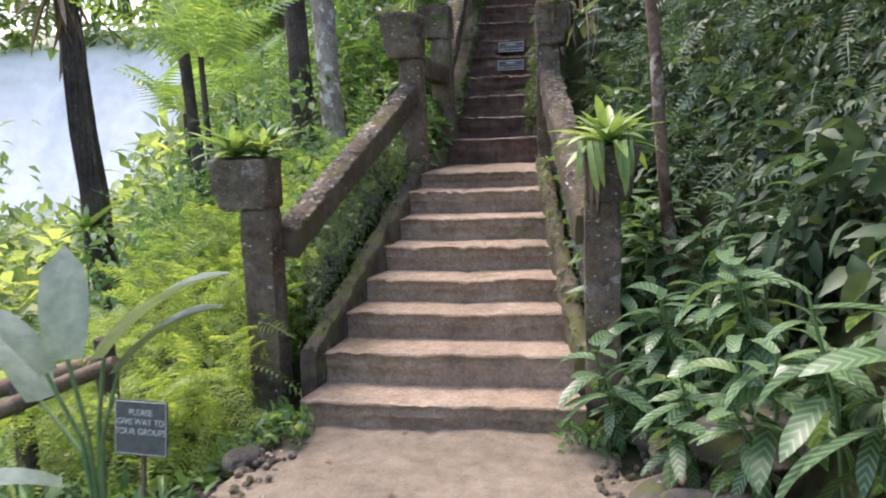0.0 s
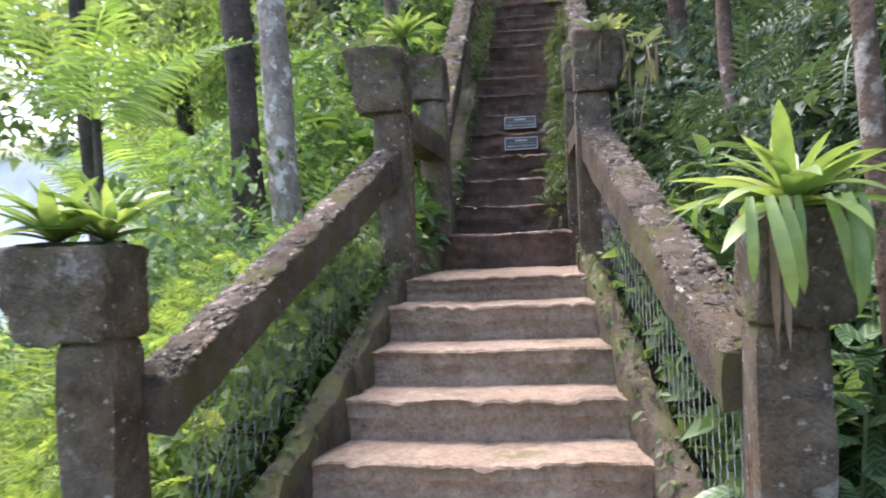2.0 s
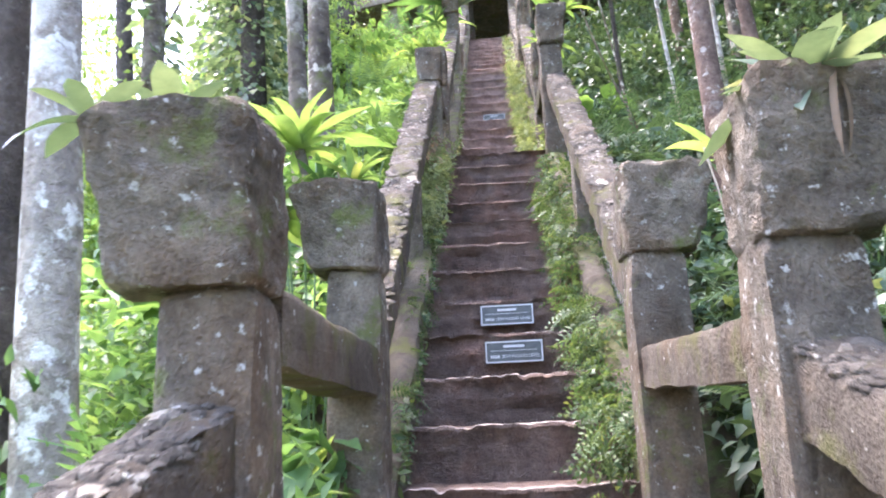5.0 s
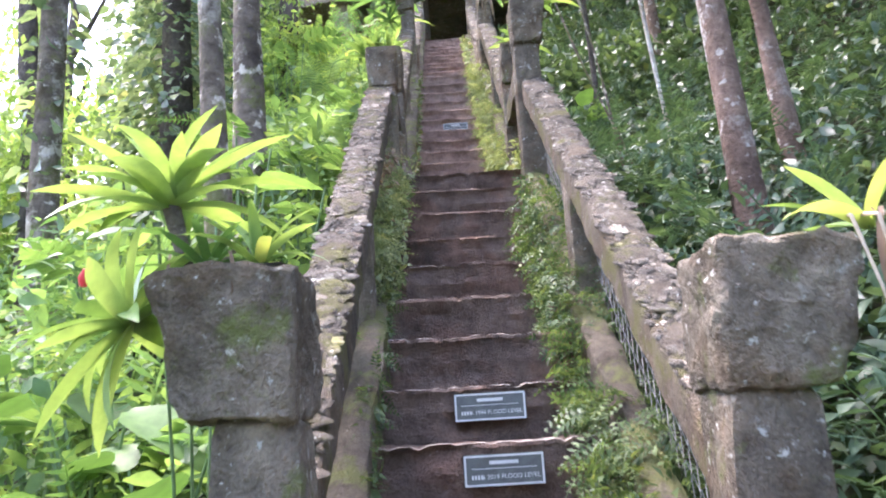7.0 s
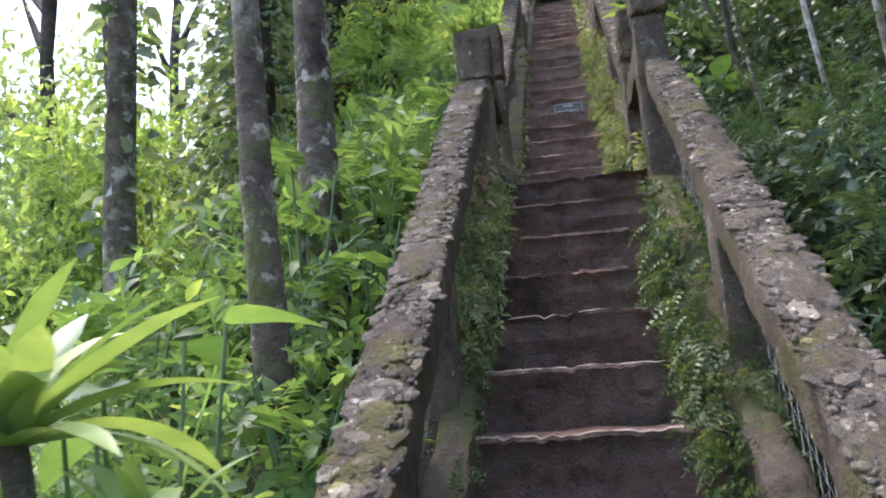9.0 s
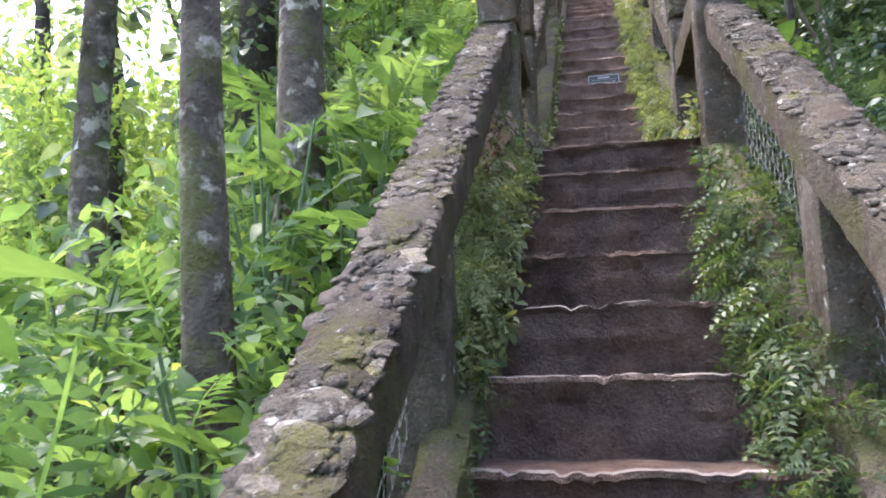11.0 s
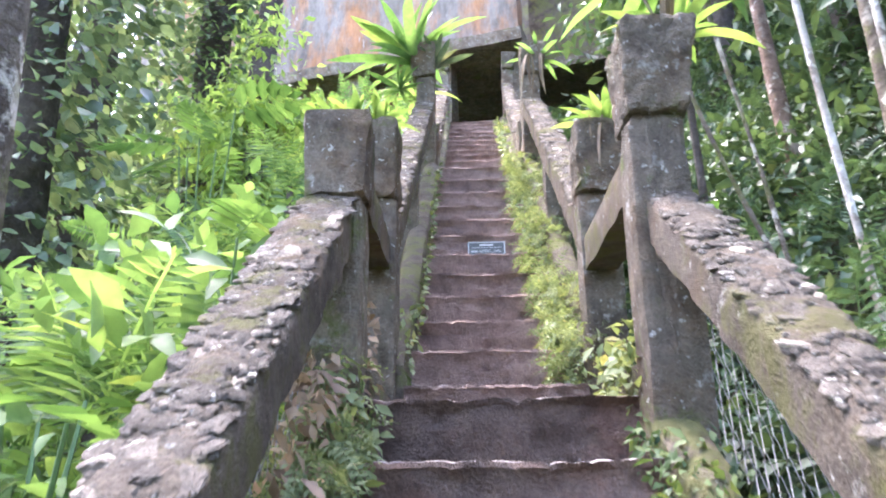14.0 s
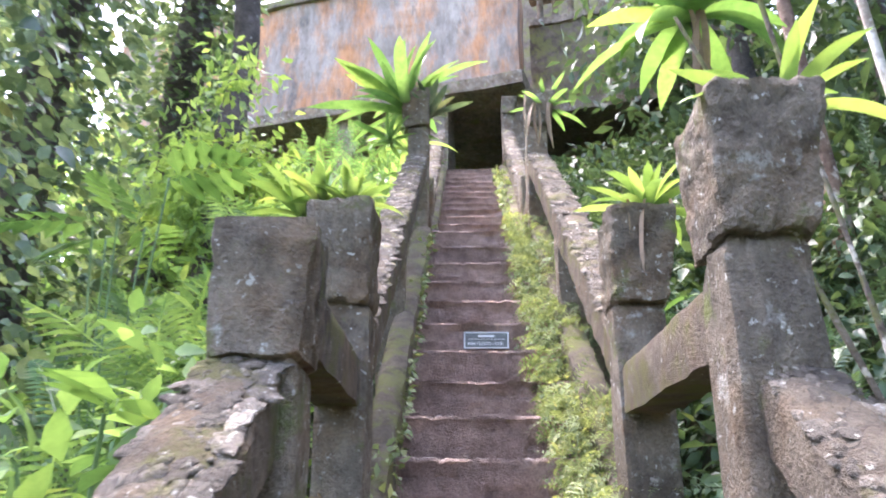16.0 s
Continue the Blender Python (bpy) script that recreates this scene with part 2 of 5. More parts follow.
STRIPED_LEAF = leaf_mat("striped_leaf", (0.028, 0.088, 0.03), (0.08, 0.18, 0.06), 0.34, 0.28, stripe=(0.26, 0.37, 0.20))
# Lighter than the leaf itself: the haze before the vines is in the colour
VINE_LEAF = leaf_mat("hazed_vine_leaf", (0.05, 0.095, 0.055), (0.19, 0.27, 0.15), 0.24, 0.4)
NEST_LEAF = leaf_mat("nest_fern_leaf", (0.055, 0.15, 0.035), (0.14, 0.28, 0.07), 0.35, 0.4)
FAR_LEAF = leaf_mat("far_leaf", (0.10, 0.18, 0.05), (0.28, 0.40, 0.13), 0.5, 0.5)
PALM_LEAF = leaf_mat("palm_leaf", (0.08, 0.19, 0.03), (0.21, 0.36, 0.06), 0.4, 0.45)
PLANT_LEAF = leaf_mat("plant_leaf", (0.038, 0.105, 0.02), (0.12, 0.24, 0.048), 0.4, 0.42)
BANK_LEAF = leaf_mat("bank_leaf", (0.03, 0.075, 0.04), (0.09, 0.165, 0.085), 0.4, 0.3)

# ---- building helpers ----
rng = np.random.default_rng(7)


def link_mesh(name, me, material, parent=None, label=""):
    me.materials.append(material)
    ob = new(name, me)
    if parent:
        ob.parent = parent
    if label:
        tagged(ob, label)
    return ob


def part(name, bm, material, parent=None, label="", smooth=False):
    me = bpy.data.meshes.new(name)
    bm.normal_update()
    if smooth:
        for e in bm.edges:
            if len(e.link_faces) == 2 and e.calc_face_angle(0) > 0.65:
                e.smooth = False
    bm.to_mesh(me)
    bm.free()
    if smooth:
        me.polygons.foreach_set("use_smooth", [True] * len(me.polygons))
    return link_mesh(name, me, material, parent, label)


def piece(name, me, parent, m=None):
    """One more object on a mesh that alike pieces share."""
    ob = new(name, me)
    ob.parent = parent
    if m is not None:
        ob.matrix_local = m
    return ob


def thing(name, label, category, group="", kind="", at=(0, 0, 0)):
    ob = new(name)
    ob.location = at
    return tagged(ob, label, category, group, kind)


def jitter(bm, amount, freq=6.0, seed=0.0):
    for v in bm.verts:
        v.co += noise.noise_vector(v.co * freq + Vector((seed, seed * 2, 0))) * amount


def block(sx0, sy0, z0, sx1, sy1, z1, cuts=4, rough=0.008, seed=0.0, inner=0, cx=0.0):
    """A worn block that tapers from (sx0, sy0) at z0 to (sx1, sy1) at z1. inner: the side (-1 or 1) whose face stays plumb."""
    bm = bmesh.new()
    bmesh.ops.create_cube(bm, size=1.0)
    bmesh.ops.subdivide_edges(bm, edges=bm.edges[:], cuts=cuts, use_grid_fill=True)
    for v in bm.verts:
        k = v.co.z + 0.5
        sx, sy = sx0 + (sx1 - sx0) * k, sy0 + (sy1 - sy0) * k
        # rounded upright edges and rims
        ex, ey, ez = abs(v.co.x) * 2, abs(v.co.y) * 2, abs(v.co.z) * 2
        worn = sum(e > 0.99 for e in (ex, ey, ez))
        pull = 1 - (0.03 + 0.05 * max(0, noise.noise(Vector((v.co.x * 5 + seed, v.co.y * 5, v.co.z * 7))))) * max(0, worn - 1)
        x = v.co.x * sx * pull
        if inner:
            x -= inner * (sx - sx0) / 2
        v.co = Vector((x + cx, v.co.y * sy * pull, z0 + (z1 - z0) * (0.5 + v.co.z * pull)))
    jitter(bm, rough, 9.0, seed)
    jitter(bm, rough * 0.6, 30.0, seed + 3)
    jitter(bm, rough * 0.35, 75.0, seed + 5)
    return bm


def tube(points, radii, sides=8, rough=0.0, seed=0.0, bm=None, cap=True):
    bm = bm or bmesh.new()
    pts = [Vector(p) for p in points]
    rings = []
    for i, p in enumerate(pts):
        d = (pts[min(i + 1, len(pts) - 1)] - pts[max(i - 1, 0)]).normalized()
        u = d.orthogonal().normalized() if i == 0 else (rings_u - d * rings_u.dot(d)).normalized()
        rings_u = u
        w = d.cross(u)
        r = radii[i] if hasattr(radii, "__len__") else radii
        ring = []
        for s in range(sides):
            a = 2 * math.pi * s / sides
            co = p + (u * math.cos(a) + w * math.sin(a)) * r
            if rough:
                co += (co - p).normalized() * noise.noise(co * 5 + Vector((seed, 0, 0))) * rough * 2
            ring.append(bm.verts.new(co))
        rings.append(ring)
    for a, b in zip(rings, rings[1:]):
        for s in range(sides):
            bm.faces.new((a[s], a[(s + 1) % sides], b[(s + 1) % sides], b[s]))
    if cap:
        bm.faces.new(rings[0][::-1])
        bm.faces.new(rings[-1])
    return bm


def merged(name, tv, tf, mats, material, kind="stuff", label="", category="", parent=None):
    """Many copies of one small leaf, joined into a single mesh. mats: N x 3 x 4 affine rows."""
    n, k = len(mats), len(tv)
    vs = np.einsum("nij,kj->nki", mats[:, :, :3], tv) + mats[:, None, :, 3]
    width = len(tf[0])
    fs = (np.asarray(tf)[None] + (np.arange(n) * k)[:, None, None]).reshape(-1)
    me = bpy.data.meshes.new(name)
    me.vertices.add(n * k)
    me.vertices.foreach_set("co", vs.reshape(-1).astype(np.float32))
    me.loops.add(len(fs))
    me.loops.foreach_set("vertex_index", fs.astype(np.int32))
    polys = len(fs) // width
    me.polygons.add(polys)
    me.polygons.foreach_set("loop_start", np.arange(0, len(fs), width, dtype=np.int32))
    me.polygons.foreach_set("use_smooth", np.ones(polys, dtype=bool))
    me.update(calc_edges=True)
    ob = link_mesh(name, me, material, parent)
    return tagged(ob, label, category, "", kind)


def leaf_shape(length, width, stations=4, droop=0.25, fold=0.25, tip=0.65, base=0.35):
    """A leaf along +y with a creased midrib, drooping tip; quads. Returns vertices and faces."""
    vs, fs = [], []
    for i in range(stations + 1):
        k = i / stations
        w = width / 2 * (math.sin(math.pi * (k ** tip)) ** 0.8 if 0 < k < 1 else (base * 0.3 if k == 0 else 0.02))
        y, z = length * k, -droop * length * k * k
        vs += [(-w, y, z + fold * w), (0, y, z), (w, y, z + fold * w)]
        if i:
            a = 3 * (i - 1)
            fs += [(a, a + 1, a + 4, a + 3), (a + 1, a + 2, a + 5, a + 4)]
    return np.array(vs), fs


def frond_shape(length, width, pairs=11, droop=0.5, up=0.0, slim=0.55):
    """A fern or palm frond along +y: a thin rachis and paired leaflets; quads."""
    vs, fs = [], []

    def rach(k):
        return np.array((0, length * k * (1 - 0.15 * droop * k), up * length * k - droop * length * k * k))

    for i in range(4):
        a, b = rach(i / 4), rach((i + 1) / 4)
        n = len(vs)
        r = 0.006 * length + 0.001
        vs += [a + (-r, 0, 0), a + (r, 0, 0), b + (r * 0.8, 0, 0), b + (-r * 0.8, 0, 0)]
        fs.append((n, n + 1, n + 2, n + 3))
    for i in range(pairs):
        k = 0.1 + 0.9 * i / (pairs - 1)
        w = width / 2 * (math.sin(math.pi * min(1, 0.16 + 0.84 * k) ** 0.75) + 0.06)
        p = rach(k)
        half = length / pairs * slim
        for s in (-1, 1):
            tip = p + np.array((s * w, w * 0.35, -w * 0.18))
            m = p + np.array((s * w * 0.45, w * 0.12 + half * 0.5, w * 0.05))
            m2 = p + np.array((s * w * 0.5, w * 0.2 - half * 0.5, w * 0.02))
            n = len(vs)
            vs += [p, m2, tip, m] if s > 0 else [p, m, tip, m2]
            fs.append((n, n + 1, n + 2, n + 3))
    return np.array(vs), fs


def frames(pos, ahead, size, twist=0.5, flat=1.0):
    """Affine rows for leaves at pos that grow along ahead; their upper side leans to the sky."""
    ahead = ahead / np.linalg.norm(ahead, axis=1, keepdims=True)
    up = np.array((0, 0, flat)) + rng.normal(0, twist, ahead.shape)
    side = np.cross(ahead, up)
    side /= np.linalg.norm(side, axis=1, keepdims=True) + 1e-9
    top = np.cross(side, ahead)
    m = np.stack((side, ahead, top), axis=2) * size[:, None, None]
    return np.concatenate((m, pos[:, :, None]), axis=2)

# ---- lie of the land ----
PROF_Y = [-90, 3.2, 5.3, 6.4, 10.2, 11.1, 14.5, 15.4, 19.6, 26, 130]
PROF_Z = [0, 0, 1.2, 1.25, 3.95, 3.95, 6.5, 6.55, 9.7, 10.0, 12]


def land(x, y):
    """Height of the ground: it climbs with the stairs, drops to the river on one side, banks up on the other."""
    x, y = np.asarray(x, float), np.asarray(y, float)
    p = np.interp(y, PROF_Y, PROF_Z)
    d = np.maximum(0, 0.75 - x)
    soft = np.interp(y, [1, 3, 6], [0.12, 0.2, 0.4])
    fall = soft * np.minimum(d, 1.5) + 1.0 * np.maximum(0, d - 1.5)
    left = np.maximum(p - 0.12 - fall, -2.2)
    e = np.maximum(0, x - np.interp(y, [1, 3, 5], [2.75, 2.5, 2.35]))
    near = np.interp(y, [5.0, 7.5], [0.9, 0.3])
    right = p - np.interp(y, [5.6, 7.2], [0, 0.32]) + near * np.minimum(e, 1.7) + 0.95 * np.clip(e - 1.7, 0, 3.0) + 0.35 * np.maximum(0, e - 4.7)
    mid = p - np.where((y > 3.0) & (y < 20), 0.4, 0.0)
    z = np.where(x < 0.75, left, np.where(e > 0, right, mid))
    return z + 0.10 * np.sin(x * 1.7 + y * 0.9) * np.sin(y * 1.3) * np.clip((np.abs(x - 1.5) - 1.2) / 2, 0, 1)


def steps_between(a, b, fine0, fine1, step, coarse):
    out = list(np.arange(fine0, fine1, step))
    k = step
    p = fine1
    while p < b:
        out.append(p)
        k = min(k * 1.35, coarse)
        p += k
    k, p = step, fine0 - step
    while p > a:
        out.insert(0, p)
        k = min(k * 1.35, coarse)
        p -= k
    return np.array([a] + out + [b])


gx = steps_between(-300, 300, -3.2, 5.6, 0.16, 30)
gy = steps_between(-300, 400, -2.0, 20.5, 0.2, 30)
GX, GY = np.meshgrid(gx, gy)
GZ = land(GX, GY)
nx, ny = len(gx), len(gy)
idx = np.arange(nx * ny).reshape(ny, nx)
quads = np.stack((idx[:-1, :-1], idx[:-1, 1:], idx[1:, 1:], idx[1:, :-1]), axis=2).reshape(-1, 4)
me = bpy.data.meshes.new("ground")
me.from_pydata(np.stack((GX, GY, GZ), axis=2).reshape(-1, 3).tolist(), [], quads.tolist())
me.polygons.foreach_set("use_smooth", [True] * len(me.polygons))
tagged(link_mesh("ground", me, SOIL), "dark forest soil with leaf litter and moss", "ground", kind="structure")

# the trodden path at the foot of the stairs
bm = bmesh.new()
rows_v = []
for i in range(133):
    y = -4 + i * 0.0543
    lo = 0.62 + 0.12 * math.sin(y * 2.1) + 0.10 * noise.noise(Vector((0, y * 4, 9))) + 0.05 * noise.noise(Vector((0, y * 11, 4))) + (0.25 if y < 0.5 else 0.0) - 0.35 * max(0, 1.2 - y)
    hi = 2.85 + 0.12 * noise.noise(Vector((5, y * 4, 9))) + 0.07 * math.sin(y * 3 + 1) + 0.1 * max(0, 1.2 - y)
    if y > 2.5:
        lo, hi = max(lo, 0.78), min(hi, 2.62)
    row = []
    for j in range(65):
        x = lo + (hi - lo) * j / 64
        edge = min(j, 64 - j) / 8
        row.append(bm.verts.new((x, y, float(land(x, min(y, 2.85))) + min(1, edge) * 0.035 - 0.012 + 0.012 * noise.noise(Vector((x * 3, y * 3, 0))) + 0.007 * noise.noise(Vector((x * 12, y * 12, 2))) - 0.02 * max(0, 0.10 - abs(noise.noise(Vector((x * 2.1, y * 2.1, 6))))) / 0.10 * max(0, noise.noise(Vector((x, y, 3))) + 0.25))))
    rows_v.append(row)
for a, b in zip(rows_v, rows_v[1:]):
    for j in range(64):
        bm.faces.new((a[j], a[j + 1], b[j + 1], b[j]))
tagged(part("path", bm, SAND, smooth=True), "trodden beige sandy earth path", "path", kind="structure")

# ---- the stairs: four flights ----
A_Y, A_T, A_R = 3.08, 0.302, 0.152
B_Y, B_T, B_R = 6.53, 0.306, 0.2095
C_Y, C_T, C_R = 11.13, 0.303, 0.214
# the treads are uneven: height of each nosing, from the foot of its flight up
ZA = [0] + [A_R * k + d for k, d in zip(range(1, 9), (0.005, 0.025, 0.025, 0.012, 0.015, 0.010, 0.013, -0.026))]
ZB = [ZA[8]] + [1.216 + B_R * k + d for k, d in zip(range(1, 14), (-0.008, -0.025, -0.028, -0.037, -0.034, -0.043, -0.028, -0.022, -0.013, -0.008, 0.012, 0.034, 0.027))]
ZC = [ZB[13]] + [3.9395 + C_R * k + d for k, d in zip(range(1, 13), (0.001, -0.003, 0.0, 0.0, 0.0, 0.016, 0.033, 0.051, 0.069, 0.097, 0.128, 0.165))]
Z1, Z2, Z3 = ZA[8], ZB[13], ZC[12]
D_Y, D_T = 15.45, 0.303
D_R = (9.74 - Z3) / 14
ZD = [Z3 + D_R * k for k in range(15)]


def step_mesh(name, xl0, xr0, xl1, xr1, y0, y1, z0, z1, material, parent, seed, worn=0.02, crumble=1.0):
    """One cast step: uneven front, worn rounded nosing, dished tread."""
    bm = bmesh.new()
    n = 56
    prof = [(0.0, 0.0), (0.004, 0.12), (0.008, 0.25), (0.004, 0.38), (-0.002, 0.5), (0.003, 0.62), (0.0, 0.75), (-0.006, 0.85), (-0.012, 0.92), (-0.006, 0.985), (0.016, 1.0), (0.06, 1.0), (0.5, 0.99), (1.0, 1.0)]
    grid = []
    for i in range(n + 1):
        u = i / n
        col = []
        dish = worn * (0.4 + math.sin(math.pi * u) * 0.4) * (0.5 + 0.3 * noise.noise(Vector((u * 3, seed, 1))))
        chip = max(0, noise.noise(Vector((u * 19, seed * 3, 5))) - 0.10) * worn * 0.9
        for k, (py, pz) in enumerate(prof):
            f = min(1.0, max(0.0, py))
            xl, xr = xl0 + (xl1 - xl0) * f, xr0 + (xr1 - xr0) * f
            x = xl + (xr - xl) * u
            y = y0 + (py if k < 11 else py * (y1 - y0))
            z = z0 + (z1 - z0) * pz
            if pz > 0.85:
                z -= dish + (chip if 8 <= k <= 11 else chip * 0.3)
            y += 0.012 * noise.noise(Vector((x * 7, z * 9, seed))) + 0.009 * noise.noise(Vector((x * 23, z * 25, seed))) + 0.012 * noise.noise(Vector((x * 2.2, seed * 1.7, 3)))
            if k < 9:
                # broken hollows in the face of the riser
                y += crumble * (0.016 * noise.noise(Vector((x * 4.5, z * 13, seed + 2))) + 0.05 * max(0, noise.noise(Vector((x * 3.1, z * 7, seed + 11))) - 0.22) + 0.007 * noise.noise(Vector((x * 40, z * 40, seed))))
            z += 0.005 * noise.noise(Vector((x * 8, y * 8, seed + 7))) + 0.004 * noise.noise(Vector((x * 30, y * 30, seed)))
            col.append(bm.verts.new((x, y, z)))
        # underside, so that the step is a solid
        col.append(bm.verts.new((xr1 * u + xl1 * (1 - u), y1, z0 - 0.12)))
        col.append(bm.verts.new((xr0 * u + xl0 * (1 - u), y0, z0 - 0.12)))
        grid.append(col)
    for a, b in zip(grid, grid[1:]):
        m = len(a)
        for k in range(m):
            bm.faces.new((a[k], b[k], b[(k + 1) % m], a[(k + 1) % m]))
    bm.faces.new(grid[0][::-1])
    bm.faces.new(grid[-1])
    ob = part(name, bm, material, parent, smooth=True)
    ob.data.materials.append(NOSING)
    # the strip along the nosing edge takes the painted rim-light colour
    for p in ob.data.polygons:
        if p.index % (len(prof) + 2) == 9 and material is not STEP_A:
            p.material_index = 1
    return ob


def flight(name, label):
    return thing(name, label, "stairs", "", "structure")


def a_edge(y):
    return float(np.interp(y, [3.0, 3.45, 4.37, 5.2, 6.5], [0.90, 0.955, 1.06, 1.12, 1.13])), float(np.interp(y, [3.0, 3.45, 4.37, 5.2, 6.5], [2.29, 2.21, 2.07, 1.93, 1.91]))


f1 = flight("stair_flight_1", "lower flight of worn beige-brown concrete steps")
for k in range(1, 9):
    y0, y1 = A_Y + A_T * (k - 1), (A_Y + A_T * k if k < 8 else B_Y + 0.03)
    l0, r0 = a_edge(y0)
    l1, r1 = a_edge(y1)
    step_mesh("step", l0 - 0.04, r0 + 0.04, l1 - 0.04, r1 + 0.04, y0, y1, ZA[k - 1], ZA[k], STEP_A, f1, k * 1.3, 0.03, 0.5)
f2 = flight("stair_flight_2", "middle flight of dark reddish-brown worn steps")
for k in range(1, 14):
    y0, y1 = B_Y + B_T * (k - 1), (B_Y + B_T * k if k < 13 else C_Y + 0.03)
    step_mesh("step", 1.11, 1.93, 1.11, 1.93, y0, y1, ZB[k - 1], ZB[k], STEP_B, f2, 20 + k * 1.7, 0.028, 1.4)
f3 = flight("stair_flight_3", "upper flight of reddish-brown steps edged with ferns")
for k in range(1, 13):
    y0, y1 = C_Y + C_T * (k - 1), (C_Y + C_T * k if k < 12 else D_Y + 0.03)
    step_mesh("step", 1.14, 1.91, 1.14, 1.91, y0, y1, ZC[k - 1], ZC[k], STEP_C, f3, 50 + k * 1.9, 0.022)
f4 = flight("stair_flight_4", "topmost flight of steps up to a dark doorway")
for k in range(1, 15):
    y0, y1 = D_Y + D_T * (k - 1), (D_Y + D_T * k if k < 14 else 22.5)
    step_mesh("step", 1.13, 1.93, 1.13, 1.93, y0, y1, ZD[k - 1], ZD[k], STEP_C, f4, 80 + k * 1.1, 0.02)


NOSE_Y = [A_Y - A_T] + [A_Y + A_T * k for k in range(8)] + [B_Y - B_T] + [B_Y + B_T * k for k in range(13)] + [C_Y - C_T] + [C_Y + C_T * k for k in range(12)] + [D_Y - D_T] + [D_Y + D_T * k for k in range(14)]
NOSE_Z = ZA + ZB + ZC + ZD


def nosing(y):
    """Height of the line through the nosings, landings level."""
    return float(np.interp(y, NOSE_Y, NOSE_Z))


def beam(name, ends, width, height, material, parent=None, label="", rough=0.012, seed=0.0, crown=0.02, n=60):
    """A cast beam between two points on its top centre line, with a rounded worn crown."""
    a, b = Vector(ends[0]), Vector(ends[1])
    bm = bmesh.new()
    side = (b - a).cross(Vector((0, 0, 1))).normalized()
    prof = [(-0.5, -1.0), (-0.5, -0.5), (-0.5, -0.10), (-0.45, -0.02), (-0.2, 0.0), (0.0, 0.0), (0.2, 0.0), (0.45, -0.02), (0.5, -0.10), (0.5, -0.5), (0.5, -1.0), (0.0, -1.0)]
    rings = []
    for i in range(n + 1):
        p = a.lerp(b, i / n)
        ring = []
        for px, pz in prof:
            co = p + side * px * width + Vector((0, 0, pz * height + (crown * (1 - 4 * px * px) if pz > -0.3 else 0)))
            co += noise.noise_vector(co * 8 + Vector((seed, 0, 0))) * rough + noise.noise_vector(co * 25) * rough * 0.6
            ring.append(bm.verts.new(co))
        rings.append(ring)
    m = len(prof)
    for r, s in zip(rings, rings[1:]):
        for k in range(m):
            bm.faces.new((r[k], s[k], s[(k + 1) % m], r[(k + 1) % m]))
    bm.faces.new(rings[0])
    bm.faces.new(rings[-1][::-1])
    return part(name, bm, material, parent, label, smooth=True)


# stringer kerbs beside the flights
def kerb(name, pts, width, up, label):
    k = thing(name, label, "kerb", "", "structure")
    for (x0, y0), (x1, y1) in zip(pts, pts[1:]):
        beam("kerb", ((x0, y0, nosing(y0) + up), (x1, y1, nosing(y1) + up)), width, 0.55, MOSSY, k, "", 0.018, x0 * 9 + y0, 0.01)


kerb("stringer_1", [(0.84, 3.3), (1.00, 4.37), (1.06, 5.3)], 0.10, 0.07, "mossy concrete kerb beside lower flight")
kerb("stringer_2", [(2.31, 3.3), (2.13, 4.37), (1.99, 5.3)], 0.10, 0.07, "mossy concrete kerb beside lower flight")
kerb("stringer_3", [(1.06, 6.6), (1.06, 10.1)], 0.13, 0.03, "concrete kerb under trailing ferns")
kerb("stringer_4", [(1.985, 6.6), (1.985, 10.1)], 0.13, 0.03, "concrete kerb under trailing ferns")
kerb("stringer_5", [(1.08, 11.2), (1.08, 14.4)], 0.13, 0.05, "concrete kerb under trailing ferns")
kerb("stringer_6", [(1.985, 11.2), (1.985, 14.4)], 0.13, 0.05, "concrete kerb under trailing ferns")
kerb("stringer_7", [(1.07, 15.5), (1.07, 19.4)], 0.13, 0.05, "concrete kerb beside topmost flight")
kerb("stringer_8", [(1.99, 15.5), (1.99, 19.4)], 0.13, 0.05, "concrete kerb beside topmost flight")


# ---- pillars ----
def pillar(x, y, foot, neck, top, inner, label, post=0.175, cap=0.285, seed=0.0, plain=False, depth=0.18):
    """A square post with a flared planter cap that is flush on the stair side."""
    p = thing("planter_pillar", label, "pillar", "pillars along the stairs", at=(x, y, 0))
    part("post", block(post, depth, foot, post, depth, neck + 0.01, 8, 0.010, seed), CONCRETE, p, smooth=False)
    if plain:
        part("cap", block(post + 0.02, depth + 0.02, neck, post + 0.03, depth + 0.03, top, 5, 0.012, seed + 1), CONCRETE, p, "broken concrete top")
    else:
        part("cap", block(cap - 0.055, depth + 0.05, neck, cap, depth + 0.10, top, 14, 0.014, seed + 1, inner, -inner * (cap - 0.055 - post) / 2), CONCRETE, p, "flared planter box")
        part("soil", block(cap * 0.8, depth * 0.9, top - 0.05, cap * 0.78, depth * 0.9, top + 0.012, 3, 0.006, seed + 2, inner, -inner * (cap - post) / 2), SOIL, p, "dark soil")
    return p


LBL = "square weathered concrete pillar with flared planter top"
